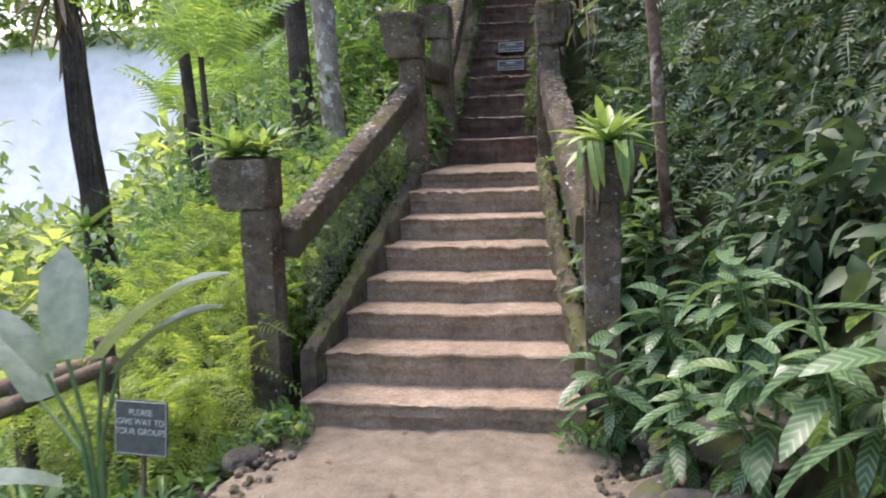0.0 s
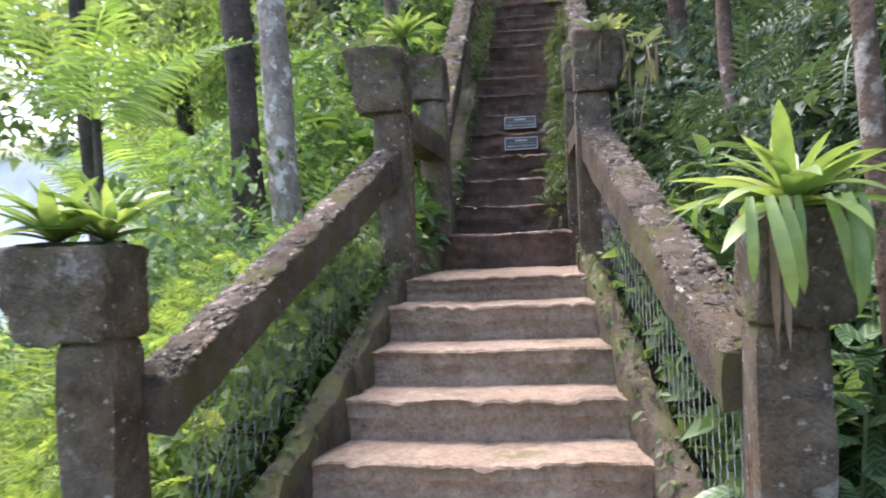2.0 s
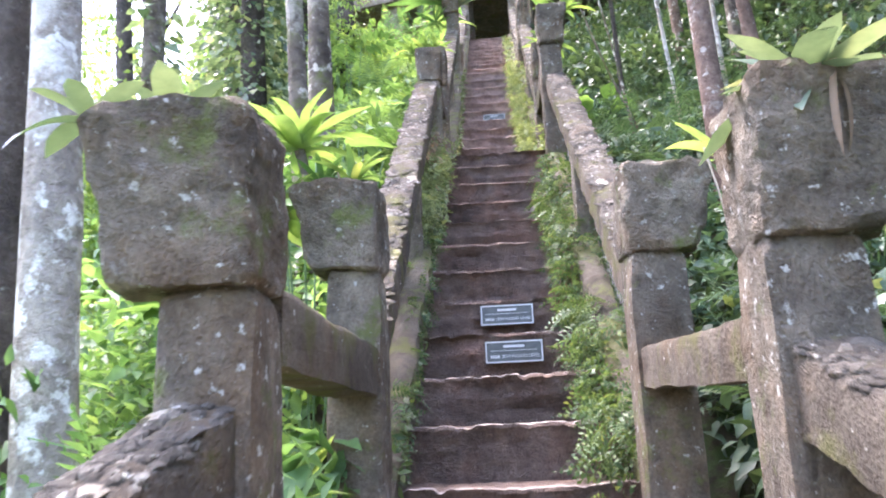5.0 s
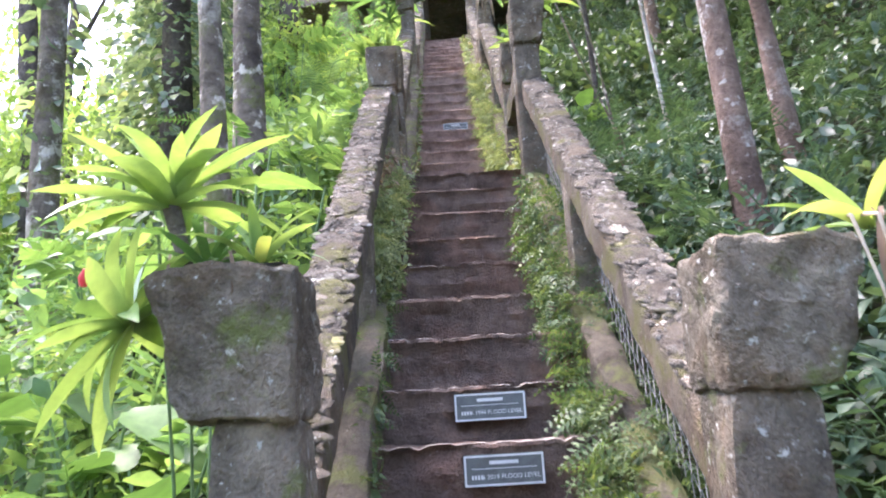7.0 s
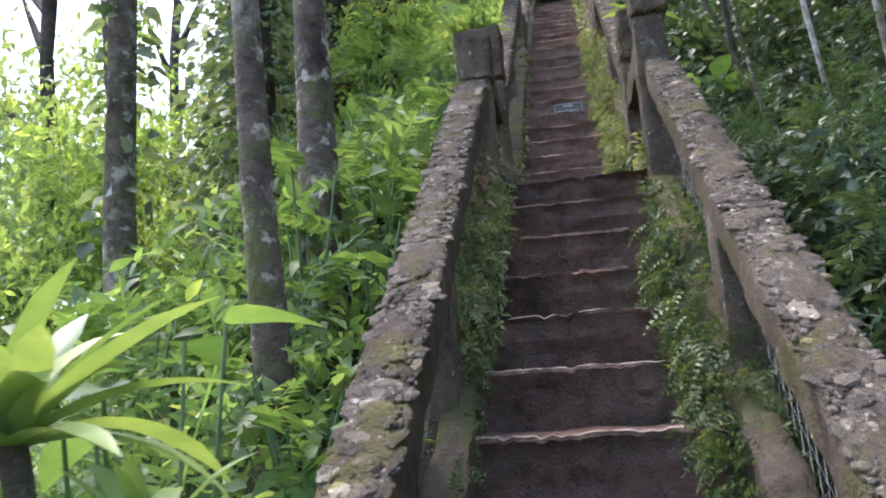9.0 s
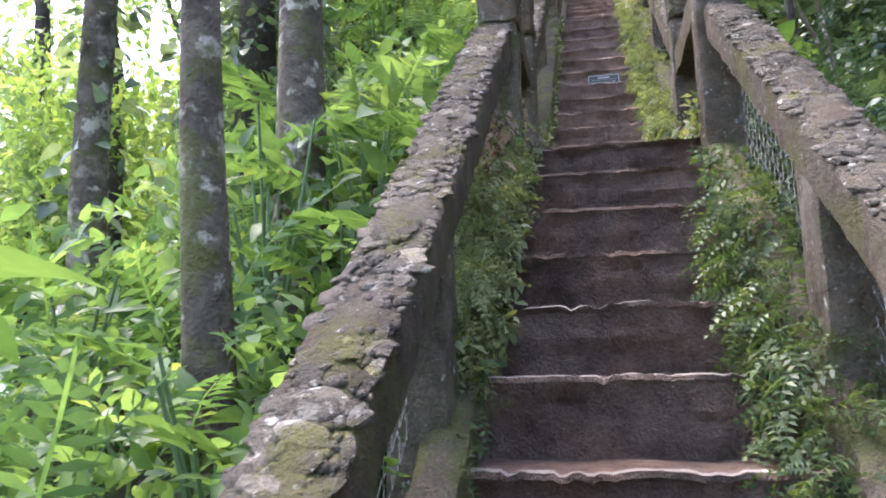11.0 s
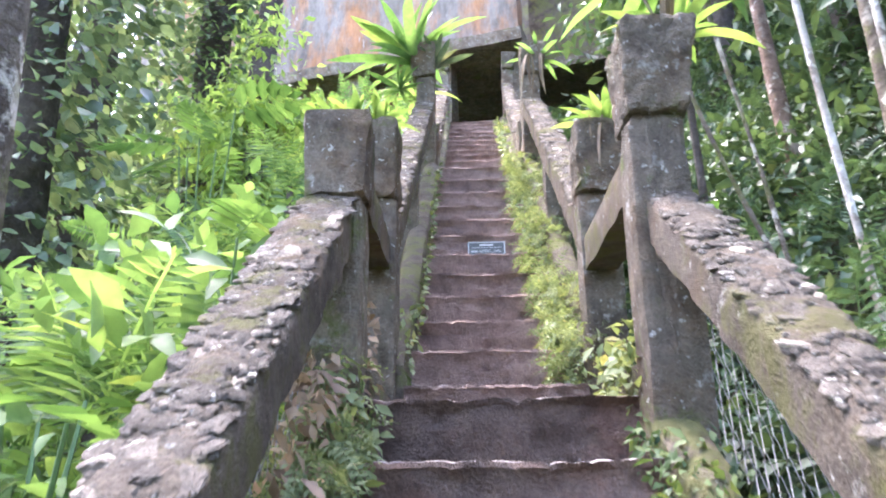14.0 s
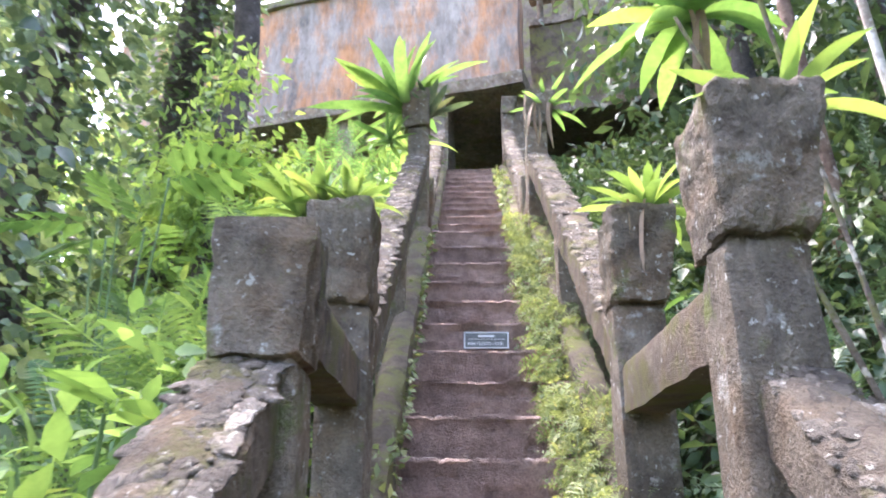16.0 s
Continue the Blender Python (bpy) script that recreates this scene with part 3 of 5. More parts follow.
# x, y, foot, neck, top, inner side
PILLARS = [
    (0.585, 3.40, -0.25, 1.115, 1.38, 1, 0.33), (2.40, 3.34, -0.2, 1.13, 1.39, -1, 0.27),
    (1.005, 5.45, 0.5, 2.04, 2.37, 1, 0.31), (2.04, 5.52, 0.5, 2.09, 2.385, -1, 0.27),
    (1.035, 6.62, 0.9, 2.30, 2.59, 1, 0.28), (1.985, 6.60, 0.9, 2.305, 2.58, -1, 0.28),
    (2.005, 10.10, 3.2, 4.79, 5.12, -1, 0.245),
    (1.01, 11.26, 3.2, 5.02, 5.40, 1, 0.24), (2.005, 11.24, 3.2, 5.01, 5.36, -1, 0.24),
    (1.03, 14.55, 5.6, 7.62, 7.98, 1, 0.26), (2.02, 14.55, 5.6, 7.62, 7.95, -1, 0.26),
    (1.03, 15.5, 5.8, 7.3, 7.6, 1, 0.24), (2.03, 15.5, 5.8, 7.3, 7.6, -1, 0.24),
    (1.02, 19.5, 9.0, 10.7, 11.0, 1, 0.24), (2.08, 19.5, 9.0, 10.7, 11.0, -1, 0.24),
]
for i, (x, y, f, nk, tp, s, cw) in enumerate(PILLARS):
    pillar(x, y, f, nk, tp, s, LBL, cap=cw, seed=i * 2.3)
pillar(1.02, 10.12, 3.2, 4.55, 4.84, 1, "square weathered concrete pillar with broken mossy top", seed=40, plain=True, post=0.18)

# ---- handrails with cobbles set in the top ----
bm = bmesh.new()
bmesh.ops.create_icosphere(bm, subdivisions=2, radius=1.0)
jitter(bm, 0.25, 1.3, 4)
stones = []
for k in range(4):
    b2 = bm.copy()
    jitter(b2, 0.55, 1.1, 10 + k * 5)
    jitter(b2, 0.16, 3.7, 4 + k * 3)
    for v in b2.verts:
        v.co.z = min(v.co.z, 0.6 + 0.25 * v.co.y)
    m_ = bpy.data.meshes.new("cobble")
    b2.to_mesh(m_)
    b2.free()
    m_.materials.append(COBBLE)
    stones.append(m_)
bm.free()


bm = bmesh.new()
bmesh.ops.create_icosphere(bm, subdivisions=1, radius=1.0)
jitter(bm, 0.2, 1.7, 3)
PEB_V, PEB_F = np.array([v.co[:] for v in bm.verts]), [[v.index for v in f.verts] for f in bm.faces]
bm.free()


def handrail(p0, p1, count, label, seed, width=0.19, height=0.24, posts=(), gaps=0.16, crown=0.02):
    """A sloping beam whose crown is paved with flat stones, four abreast, with mortar and pebbles between."""
    r = thing("handrail", label, "handrail", "stone-topped handrails")
    beam("beam", (p0, p1), width, height, RAIL, r, "", 0.010, seed, crown, 130)
    a, b = Vector(p0), Vector(p1)
    pitch = math.degrees(math.atan2(b.z - a.z, (b - a).xy.length))
    head = math.degrees(math.atan2(-(b.x - a.x), b.y - a.y))
    cols = count // 4
    run = (b - a).length / cols
    for i in range(cols * 4):
        if rng.uniform() < gaps:
            continue
        off = ((i % 4) - 1.5) / 4 * 0.98 + rng.uniform(-0.06, 0.06)
        c = a.lerp(b, (i // 4 + 0.5 + 0.5 * (i % 2) + rng.uniform(-0.3, 0.3)) / (cols + 0.5)) + Vector((off * width, 0, 0))
        big = 1.0 if rng.uniform() < 0.85 else 1.3
        m = Matrix.Translation(c + Vector((0, 0, crown * (1 - 4 * off * off) + rng.uniform(-0.008, 0.0)))) @ pose(0, 0, 0, pitch, 0, head) @ pose(0, 0, 0, rng.uniform(-8, 5), rng.uniform(-6, 6) + 22 * off, rng.uniform(0, 360)) @ Matrix.Diagonal((width * rng.uniform(0.09, 0.16) * big, run * rng.uniform(0.36, 0.62) * big, rng.uniform(0.006, 0.012), 1))
        piece("cobble", stones[i % 4], r, m)
    n = count * 5
    k = rng.uniform(0, 1, n)
    side = rng.uniform(-0.48, 0.48, n)
    pos = np.array(p0) + (np.array(p1) - np.array(p0)) * k[:, None]
    pos[:, 0] += side * width
    pos[:, 2] += crown * (1 - 4 * side ** 2) - 0.002
    s = rng.uniform(0.0, 1.0, n) ** 2 * 0.014 + 0.006
    ang = rng.uniform(0, 2 * math.pi, n)
    slope = (b.z - a.z) / (b - a).xy.length
    rot = np.zeros((n, 3, 4))
    rot[:, 0, 0], rot[:, 0, 1], rot[:, 1, 0], rot[:, 1, 1] = np.cos(ang) * s, -np.sin(ang) * s * 0.8, np.sin(ang) * s, np.cos(ang) * s * 0.8
    rot[:, 2, 0], rot[:, 2, 1], rot[:, 2, 2] = slope * rot[:, 1, 0], slope * rot[:, 1, 1], s * rng.uniform(0.25, 0.5, n)
    rot[:, :, 3] = pos
    merged("pebble_crust", PEB_V, PEB_F, rot, COBBLE, "stuff", "small pebbles set in the rail top", "", r)
    for (x, y, w) in posts:
        k = (y - a.y) / (b.y - a.y)
        low, zt = nosing(y) - 0.35, a.z + (b.z - a.z) * k - height + 0.03
        bmp = block(0.15, w, low, 0.15, w, zt, 6, 0.008, y)
        for v in bmp.verts:
            v.co.z += slope * v.co.y * (v.co.z - low) / (zt - low)
        bmesh.ops.translate(bmp, vec=(x, y, 0), verts=bmp.verts)
        part("baluster", bmp, CONCRETE, r)
    return r


RL = "sloping concrete handrail topped with set cobbles and lichen"
handrail((0.695, 3.45, 0.985), (0.995, 5.40, 1.845), 232, RL, 1.0, 0.145, 0.15)
handrail((2.34, 3.42, 1.045), (2.05, 5.46, 1.905), 232, RL, 2.0, 0.155, 0.15, (), 0.35)
handrail((1.005, 6.70, 2.055), (0.995, 10.05, 4.545), 296, RL, 3.0, 0.17, 0.16, ((1.0, 8.45, 0.16),))
handrail((2.035, 6.70, 2.12), (2.035, 10.02, 4.515), 296, RL, 4.0, 0.165, 0.14, ((2.03, 8.60, 0.20),), 0.5)
handrail((1.0, 11.35, 4.94), (1.02, 14.48, 7.35), 264, RL, 5.0, 0.17, 0.17, ((1.0, 12.9, 0.16),))
handrail((2.02, 11.32, 4.94), (2.03, 14.48, 7.35), 264, RL, 6.0, 0.17, 0.17, ((2.02, 12.9, 0.16),))
handrail((1.02, 15.6, 7.4), (1.02, 19.4, 10.4), 160, RL, 7.0, 0.16, 0.2)
handrail((2.04, 15.6, 7.4), (2.06, 19.4, 10.4), 160, RL, 8.0, 0.16, 0.2)

# short beams across the landings
SB = "short concrete beam between two pillars"
for a, b, h in (((1.02, 5.55, 2.07), (1.04, 6.55, 2.05), 0.15), ((2.02, 5.60, 1.97), (1.98, 6.55, 2.01), 0.12), ((1.01, 10.2, 4.80), (1.0, 11.2, 4.84), 0.17), ((2.01, 10.2, 4.75), (2.0, 11.15, 4.80), 0.16), ((1.03, 14.65, 7.2), (1.03, 15.4, 7.2), 0.15), ((2.02, 14.65, 7.2), (2.03, 15.4, 7.2), 0.15)):
    tagged(beam("landing_beam", (a, b), 0.14, h, RAIL, None, "", 0.008, a[1], 0.005, 16), SB, "beam", "beams across the landings")
for x in (1.02, 2.01):
    for y0, y1 in ((5.55, 6.55), (10.2, 11.2), (14.6, 15.45)):
        zz = nosing(y0 + 0.3)
        tagged(beam("landing_kerb", ((x, y0, zz + 0.12), (x, y1, zz + 0.14)), 0.14, 0.6, MOSSY, None, "", 0.012, y0 + x, 0.01, 14), "low mossy concrete kerb along a landing", "kerb", "kerbs along the landings")


# ---- chain-link netting under the rails ----
def netting(x0, y0, x1, y1, low, high, label, cell=0.055):
    """Zigzag wires that hook into each other, on the slope between kerb and rail."""
    bm = bmesh.new()
    length = y1 - y0
    n = int(length / cell)
    for i in range(n):
        pts = []
        m = int((high - low) / (cell * 0.6))
        for j in range(m + 1):
            yy = y0 + (i + (0.52 if j % 2 else -0.02) ) * cell
            k = (yy - y0) / length
            pts.append((x0 + (x1 - x0) * k + (0.004 if j % 2 else -0.004), yy, nosing(yy) + low + j * cell * 0.6))
        tube(pts, 0.0016, 3, bm=bm, cap=False)
        pts2 = [(p[0] + 0.003, p[1] + (cell if j % 2 == 0 else 0.0), nosing(p[1] + (cell if j % 2 == 0 else 0.0)) + low + j * cell * 0.6) for j, p in enumerate(pts)]
        tube(pts2, 0.0016, 3, bm=bm, cap=False)
    t = tagged(part("chain_link_netting", bm, WIRE), label, "netting", "netting under the rails", "stuff")
    return t


NL = "sagging rusty chain-link netting below the handrail"
netting(0.78, 3.5, 1.0, 5.36, 0.06, 0.5, NL, 0.058)
netting(2.34, 3.45, 2.05, 5.42, 0.06, 0.52, NL, 0.058)
netting(2.06, 6.8, 2.06, 9.98, 0.05, 0.48, NL, 0.065)
netting(0.98, 6.8, 0.98, 9.98, 0.05, 0.48, NL, 0.065)


# ---- plaques on the risers ----
def text_mesh(body, size, material, parent, m, name="lettering"):
    cu = bpy.data.curves.new(name, "FONT")
    cu.body, cu.size, cu.align_x, cu.align_y, cu.extrude = body, size, "CENTER", "CENTER", 0.0006
    tmp = bpy.data.objects.new(name, cu)
    scene.collection.objects.link(tmp)
    bpy.context.view_layer.update()
    me_ = bpy.data.meshes.new_from_object(tmp.evaluated_get(bpy.context.evaluated_depsgraph_get()))
    bpy.data.objects.remove(tmp)
    ob = link_mesh(name, me_, material, parent)
    ob.matrix_local = m
    return ob


def box_bm(sx, sy, sz, at=(0, 0, 0), bevel=0.0):
    bm = bmesh.new()
    bmesh.ops.create_cube(bm, size=1.0)
    bmesh.ops.scale(bm, vec=(sx, sy, sz), verts=bm.verts)
    if bevel:
        bmesh.ops.bevel(bm, geom=bm.edges[:], offset=bevel, segments=2, affect="EDGES")
    bmesh.ops.translate(bm, vec=at, verts=bm.verts)
    return bm


def plaque(x, y, z, w, h, line, label, bar=0.0, size=0.0205):
    p = thing("flood_plaque", label, "plaque", "flood-level plaques", at=(x, y, z))
    part("plate", box_bm(w, 0.012, h, bevel=0.003), PLAQUE, p)
    for s in (-1, 1):
        part("border", box_bm(w - 0.006, 0.004, 0.006, (0, -0.0075, s * (h / 2 - 0.006))), PALE, p)
        part("border", box_bm(0.006, 0.0036, h - 0.018, (s * (w / 2 - 0.006), -0.0075, 0)), PALE, p)
    part("small_line", box_bm(w * 0.36, 0.003, 0.011, (0, -0.0072, h * 0.24)), PALE, p)
    part("rule", box_bm(w * 0.8, 0.003, 0.002, (0, -0.0072, h * 0.06)), PALE, p)
    if bar:
        for q in range(4):
            part("worn_digit", box_bm(bar * 0.16, 0.003, 0.013, (-w * 0.41 + bar * (0.12 + 0.25 * q), -0.0072, -h * 0.2)), PALE, p)
    text_mesh(line, size, PALE, p, Matrix.Translation((bar * 0.52, -0.0072, -h * 0.2)) @ pose(0, 0, 0, 90))
    return p


plaque(1.545, B_Y + 4 * B_T - 0.022, ZB[4] + 0.53 * B_R, 0.265, 0.103, "& 2019 FLOOD LEVEL", "slate-coloured flood level plaque on a stair riser", 0.04)
plaque(1.524, B_Y + 5 * B_T - 0.022, ZB[5] + 0.53 * B_R, 0.265, 0.103, "& 1994 FLOOD LEVEL", "slate-coloured flood level plaque on a stair riser", 0.04)
plaque(1.535, C_Y + 6 * C_T - 0.022, ZC[6] + 0.53 * C_R, 0.255, 0.10, "FLOOD LEVEL", "faded slate flood level plaque on a stair riser", 0.045, 0.025)

# ---- the ruined building at the top ----
bld = thing("building_wall", "stained orange and grey plaster wall of a ruined building", "building", "", "structure")


TURN = math.atan(-0.297)


def wall_block(u0, u1, v0, v1, z0, z1, material, name="wall", cuts=8, rough=0.03):
    """A wall along u, v deep, on a plan turned about the head of the stairs."""
    bm = bmesh.new()
    bmesh.ops.create_cube(bm, size=1.0)
    bmesh.ops.subdivide_edges(bm, edges=bm.edges[:], cuts=cuts, use_grid_fill=True)
    ca, sa = math.cos(TURN), math.sin(TURN)
    for v in bm.verts:
        u, w = u0 + (v.co.x + 0.5) * (u1 - u0), v0 + (v.co.y + 0.5) * (v1 - v0)
        v.co = Vector((1.33 + u * ca - w * sa, 19.95 + u * sa + w * ca, z0 + (v.co.z + 0.5) * (z1 - z0)))
    jitter(bm, rough, 1.5, u0)
    jitter(bm, rough * 0.4, 6.0, u0)
    return part(name, bm, material, bld)


wall_block(-7.2, 1.0, 0.10, 0.50, 11.60, 14.05, PLASTER, "parapet_wall", 18)
wall_block(-7.2, 1.04, 0.02, 0.58, 14.05, 14.2, MOSSY, "coping", 12)
wall_block(-7.2, 1.1, -0.12, 5.0, 11.36, 11.60, CONCRETE, "floor_slab", 14)
wall_block(1.1, 4.6, 1.0, 5.0, 11.36, 11.58, CONCRETE, "floor_slab")
for u in (-6.9, -4.6, -2.3):
    wall_block(u, u + 0.34, 0.12, 0.46, 7.6, 11.36, CONCRETE, "pier", 6)
wall_block(-0.84, -0.28, 0.25, 0.65, 8.4, 11.36, CONCRETE, "pier", 6)
wall_block(0.72, 1.08, 0.30, 0.70, 8.4, 11.36, CONCRETE, "pier", 6)
wall_block(1.02, 4.6, 1.0, 1.35, 11.58, 13.2, MOSSY, "balcony_wall", 8)
wall_block(1.02, 4.6, 0.95, 1.4, 13.2, 13.35, CONCRETE, "coping", 6)
wall_block(0.3, 5.2, 3.0, 3.4, 11.60, 17.5, MOSSY, "upper_wall", 8)
wall_block(-7.4, 5.2, 5.0, 5.4, 7.0, 15.0, CONCRETE, "back_wall")
wall_block(-7.5, -7.2, 0.1, 5.0, 7.0, 12.0, CONCRETE, "side_wall")
wall_block(4.6, 5.0, 1.0, 5.0, 8.0, 15.0, CONCRETE, "side_wall")
for i in range(12):
    u = 1.2 + i * 0.28
    bx, by = 1.33 + u * math.cos(TURN) - 1.17 * math.sin(TURN), 19.95 + u * math.sin(TURN) + 1.17 * math.cos(TURN)
    bmz = tube([(bx, by, 13.34 + h) for h in (0, 0.15, 0.3, 0.45, 0.6)], [0.055, 0.075, 0.05, 0.065, 0.05], 10)
    part("baluster", bmz, CONCRETE, bld, smooth=True)
wall_block(1.02, 4.6, 0.98, 1.37, 13.93, 14.15, CONCRETE, "coping", 6)

# ---- the waterfall beyond the trees ----
bm = bmesh.new()
cols = []
for i in range(60):
    u = i / 59
    col = []
    for j in range(14):
        v = j / 13
        x = -34 + 34 * u
        y = 26 + 6 * math.sin(u * 2.6)
        col.append(bm.verts.new((x + noise.noise(Vector((x * 0.3, v * 3, 1))) * 1.2, y + noise.noise(Vector((x * 0.4, v * 4, 7))) * 1.5, -3 + v * (8 + 2.0 * noise.noise(Vector((x * 0.2, 0, 3)))))))
    cols.append(col)
for a, b in zip(cols, cols[1:]):
    for j in range(13):
        bm.faces.new((a[j], b[j], b[j + 1], a[j + 1]))
tagged(part("rock_cliff", bm, ROCK, smooth=True), "mossy dark rock cliff behind the falls", "cliff", kind="structure")
for k, (xa, xb, top) in enumerate(((-25.5, -7.9, 6.0),)):
    bm = bmesh.new()
    cols = []
    for i in range(120):
        x = xa + (xb - xa) * i / 119
        u = (x + 34) / 34
        y = 26 + 6 * math.sin(u * 2.6) - 1.9
        col = []
        for j in range(16):
            v = j / 15
            col.append(bm.verts.new((x, y - 6.5 * (1 - v) ** 0.85 + 0.16 * noise.noise(Vector((x * 1.3, v * 2.5, k))) + 0.10 * noise.noise(Vector((x * 4, v * 9, k))), -2.6 + (top + 2.6) * v + 0.3 * noise.noise(Vector((x, 0, 2))))))
        cols.append(col)
    for a, b in zip(cols, cols[1:]):
        for j in range(15):
            bm.faces.new((a[j], b[j], b[j + 1], a[j + 1]))
    tagged(part("waterfall", bm, WATER, smooth=True), "white sheet of falling water over a cliff", "waterfall", "", "structure")


rq = np.random.default_rng(77)
n = 5200
cx = rq.uniform(-34, 0, n)
inside = ((cx > -24.5) & (cx < -18.6)) | ((cx > -17.6) & (cx < -10.6))
cz = np.where(inside, np.where(rq.uniform(0, 1, n) < 0.55, rq.uniform(5.2, 8.0, n), rq.uniform(-2.6, -1.2, n)), rq.uniform(-2.5, 7.0, n))
cy = 26 + 6 * np.sin((cx + 34) / 34 * 2.6) - 2.2 - np.where(cz < -1, 7.0, 0.6) * rq.uniform(0.6, 1.1, n)
LEAFC_V, LEAFC_F = leaf_shape(1.0, 0.5, 2, 0.25, 0.25)
merged("cliff_shrubs", LEAFC_V, LEAFC_F, frames(np.stack((cx, cy, cz), axis=1), rq.normal(0, 0.7, (n, 3)) + np.array((0, -0.5, 0.1)), rq.uniform(0.35, 0.8, n), 0.5), FAR_LEAF, "stuff", "sunlit shrubs growing round the falls", "shrubs")


# ---- trees ----
def trunk_line(base, lean, height, wob, seed, n=14):
    pts = []
    for i in range(n + 1):
        k = i / n
        w = noise.noise_vector(Vector((k * 2.2, seed, 0))) * wob * k
        pts.append((base[0] + lean[0] * k * height + w.x, base[1] + lean[1] * k * height + w.y, base[2] + height * k))
    return pts


def crown_leaves(n, centre, radii, seed, clumps=26, spread=0.32):
    r = np.random.default_rng(seed)
    c = r.normal(0, 0.48, (clumps, 3)) * radii + centre
    which = r.integers(0, clumps, n)
    return c[which] + r.normal(0, spread, (n, 3)) * np.mean(radii) * 0.55


LEAF_V, LEAF_F = leaf_shape(1.0, 0.5, 2, 0.25, 0.25)
LEAF3_V, LEAF3_F = leaf_shape(1.0, 0.46, 3, 0.3, 0.3)
VINE_V, VINE_F = leaf_shape(1.0, 0.78, 4, 0.2, 0.15, 0.5, 0.9)


def tree(base, lean, height, radius, material, label, seed, crown=None, leaf=FAR_LEAF, n=0, size=0.2, wob=0.25, limbs=3, name="tree"):
    t = thing(name, label, "tree", at=base)
    local = [(p[0] - base[0], p[1] - base[1], p[2] - base[2]) for p in trunk_line(base, lean, height, wob, seed)]
    radii = [radius * (1.35 - 0.35 * min(1, i / 2)) * (1 - 0.45 * i / len(local)) for i in range(len(local))]
    part("trunk", tube(local, radii, 14, radius * 0.16, seed), material, t, smooth=True)
    r = np.random.default_rng(int(seed * 10) + 5)
    for i in range(limbs):
        s = Vector(local[int(len(local) * (0.62 + 0.12 * i)) % len(local)])
        d = Vector((r.normal(0, 1), r.normal(0, 1), 0.8)).normalized()
        ln = height * r.uniform(0.15, 0.28)
        part("limb", tube([s + d * ln * k + Vector((0, 0, 0.1 * ln * k * k)) for k in (0, 0.35, 0.7, 1.0)], [radius * 0.45, radius * 0.35, radius * 0.22, radius * 0.1], 7), material, t, smooth=True)
    if crown is not None and n:
        pos = crown_leaves(n, np.array(crown[:3]) - np.array(base), np.array(crown[3:]), int(seed * 7) + 1)
        ahead = r.normal(0, 1, (n, 3)) + np.array((0, 0, -0.35))
        ob = merged("crown", LEAF_V, LEAF_F, frames(pos, ahead, r.uniform(0.6, 1.3, n) * size, 0.5), leaf, "", "", "", t)
    return t


def gz(x, y):
    return float(land(x, y))


def stand(x, y, at_z, lean=(0, 0)):
    """Foot of a trunk whose axis passes (x, y) at height at_z."""
    z = gz(x, y) - 0.15
    return (x - lean[0] * (at_z - z), y - lean[1] * (at_z - z), z)


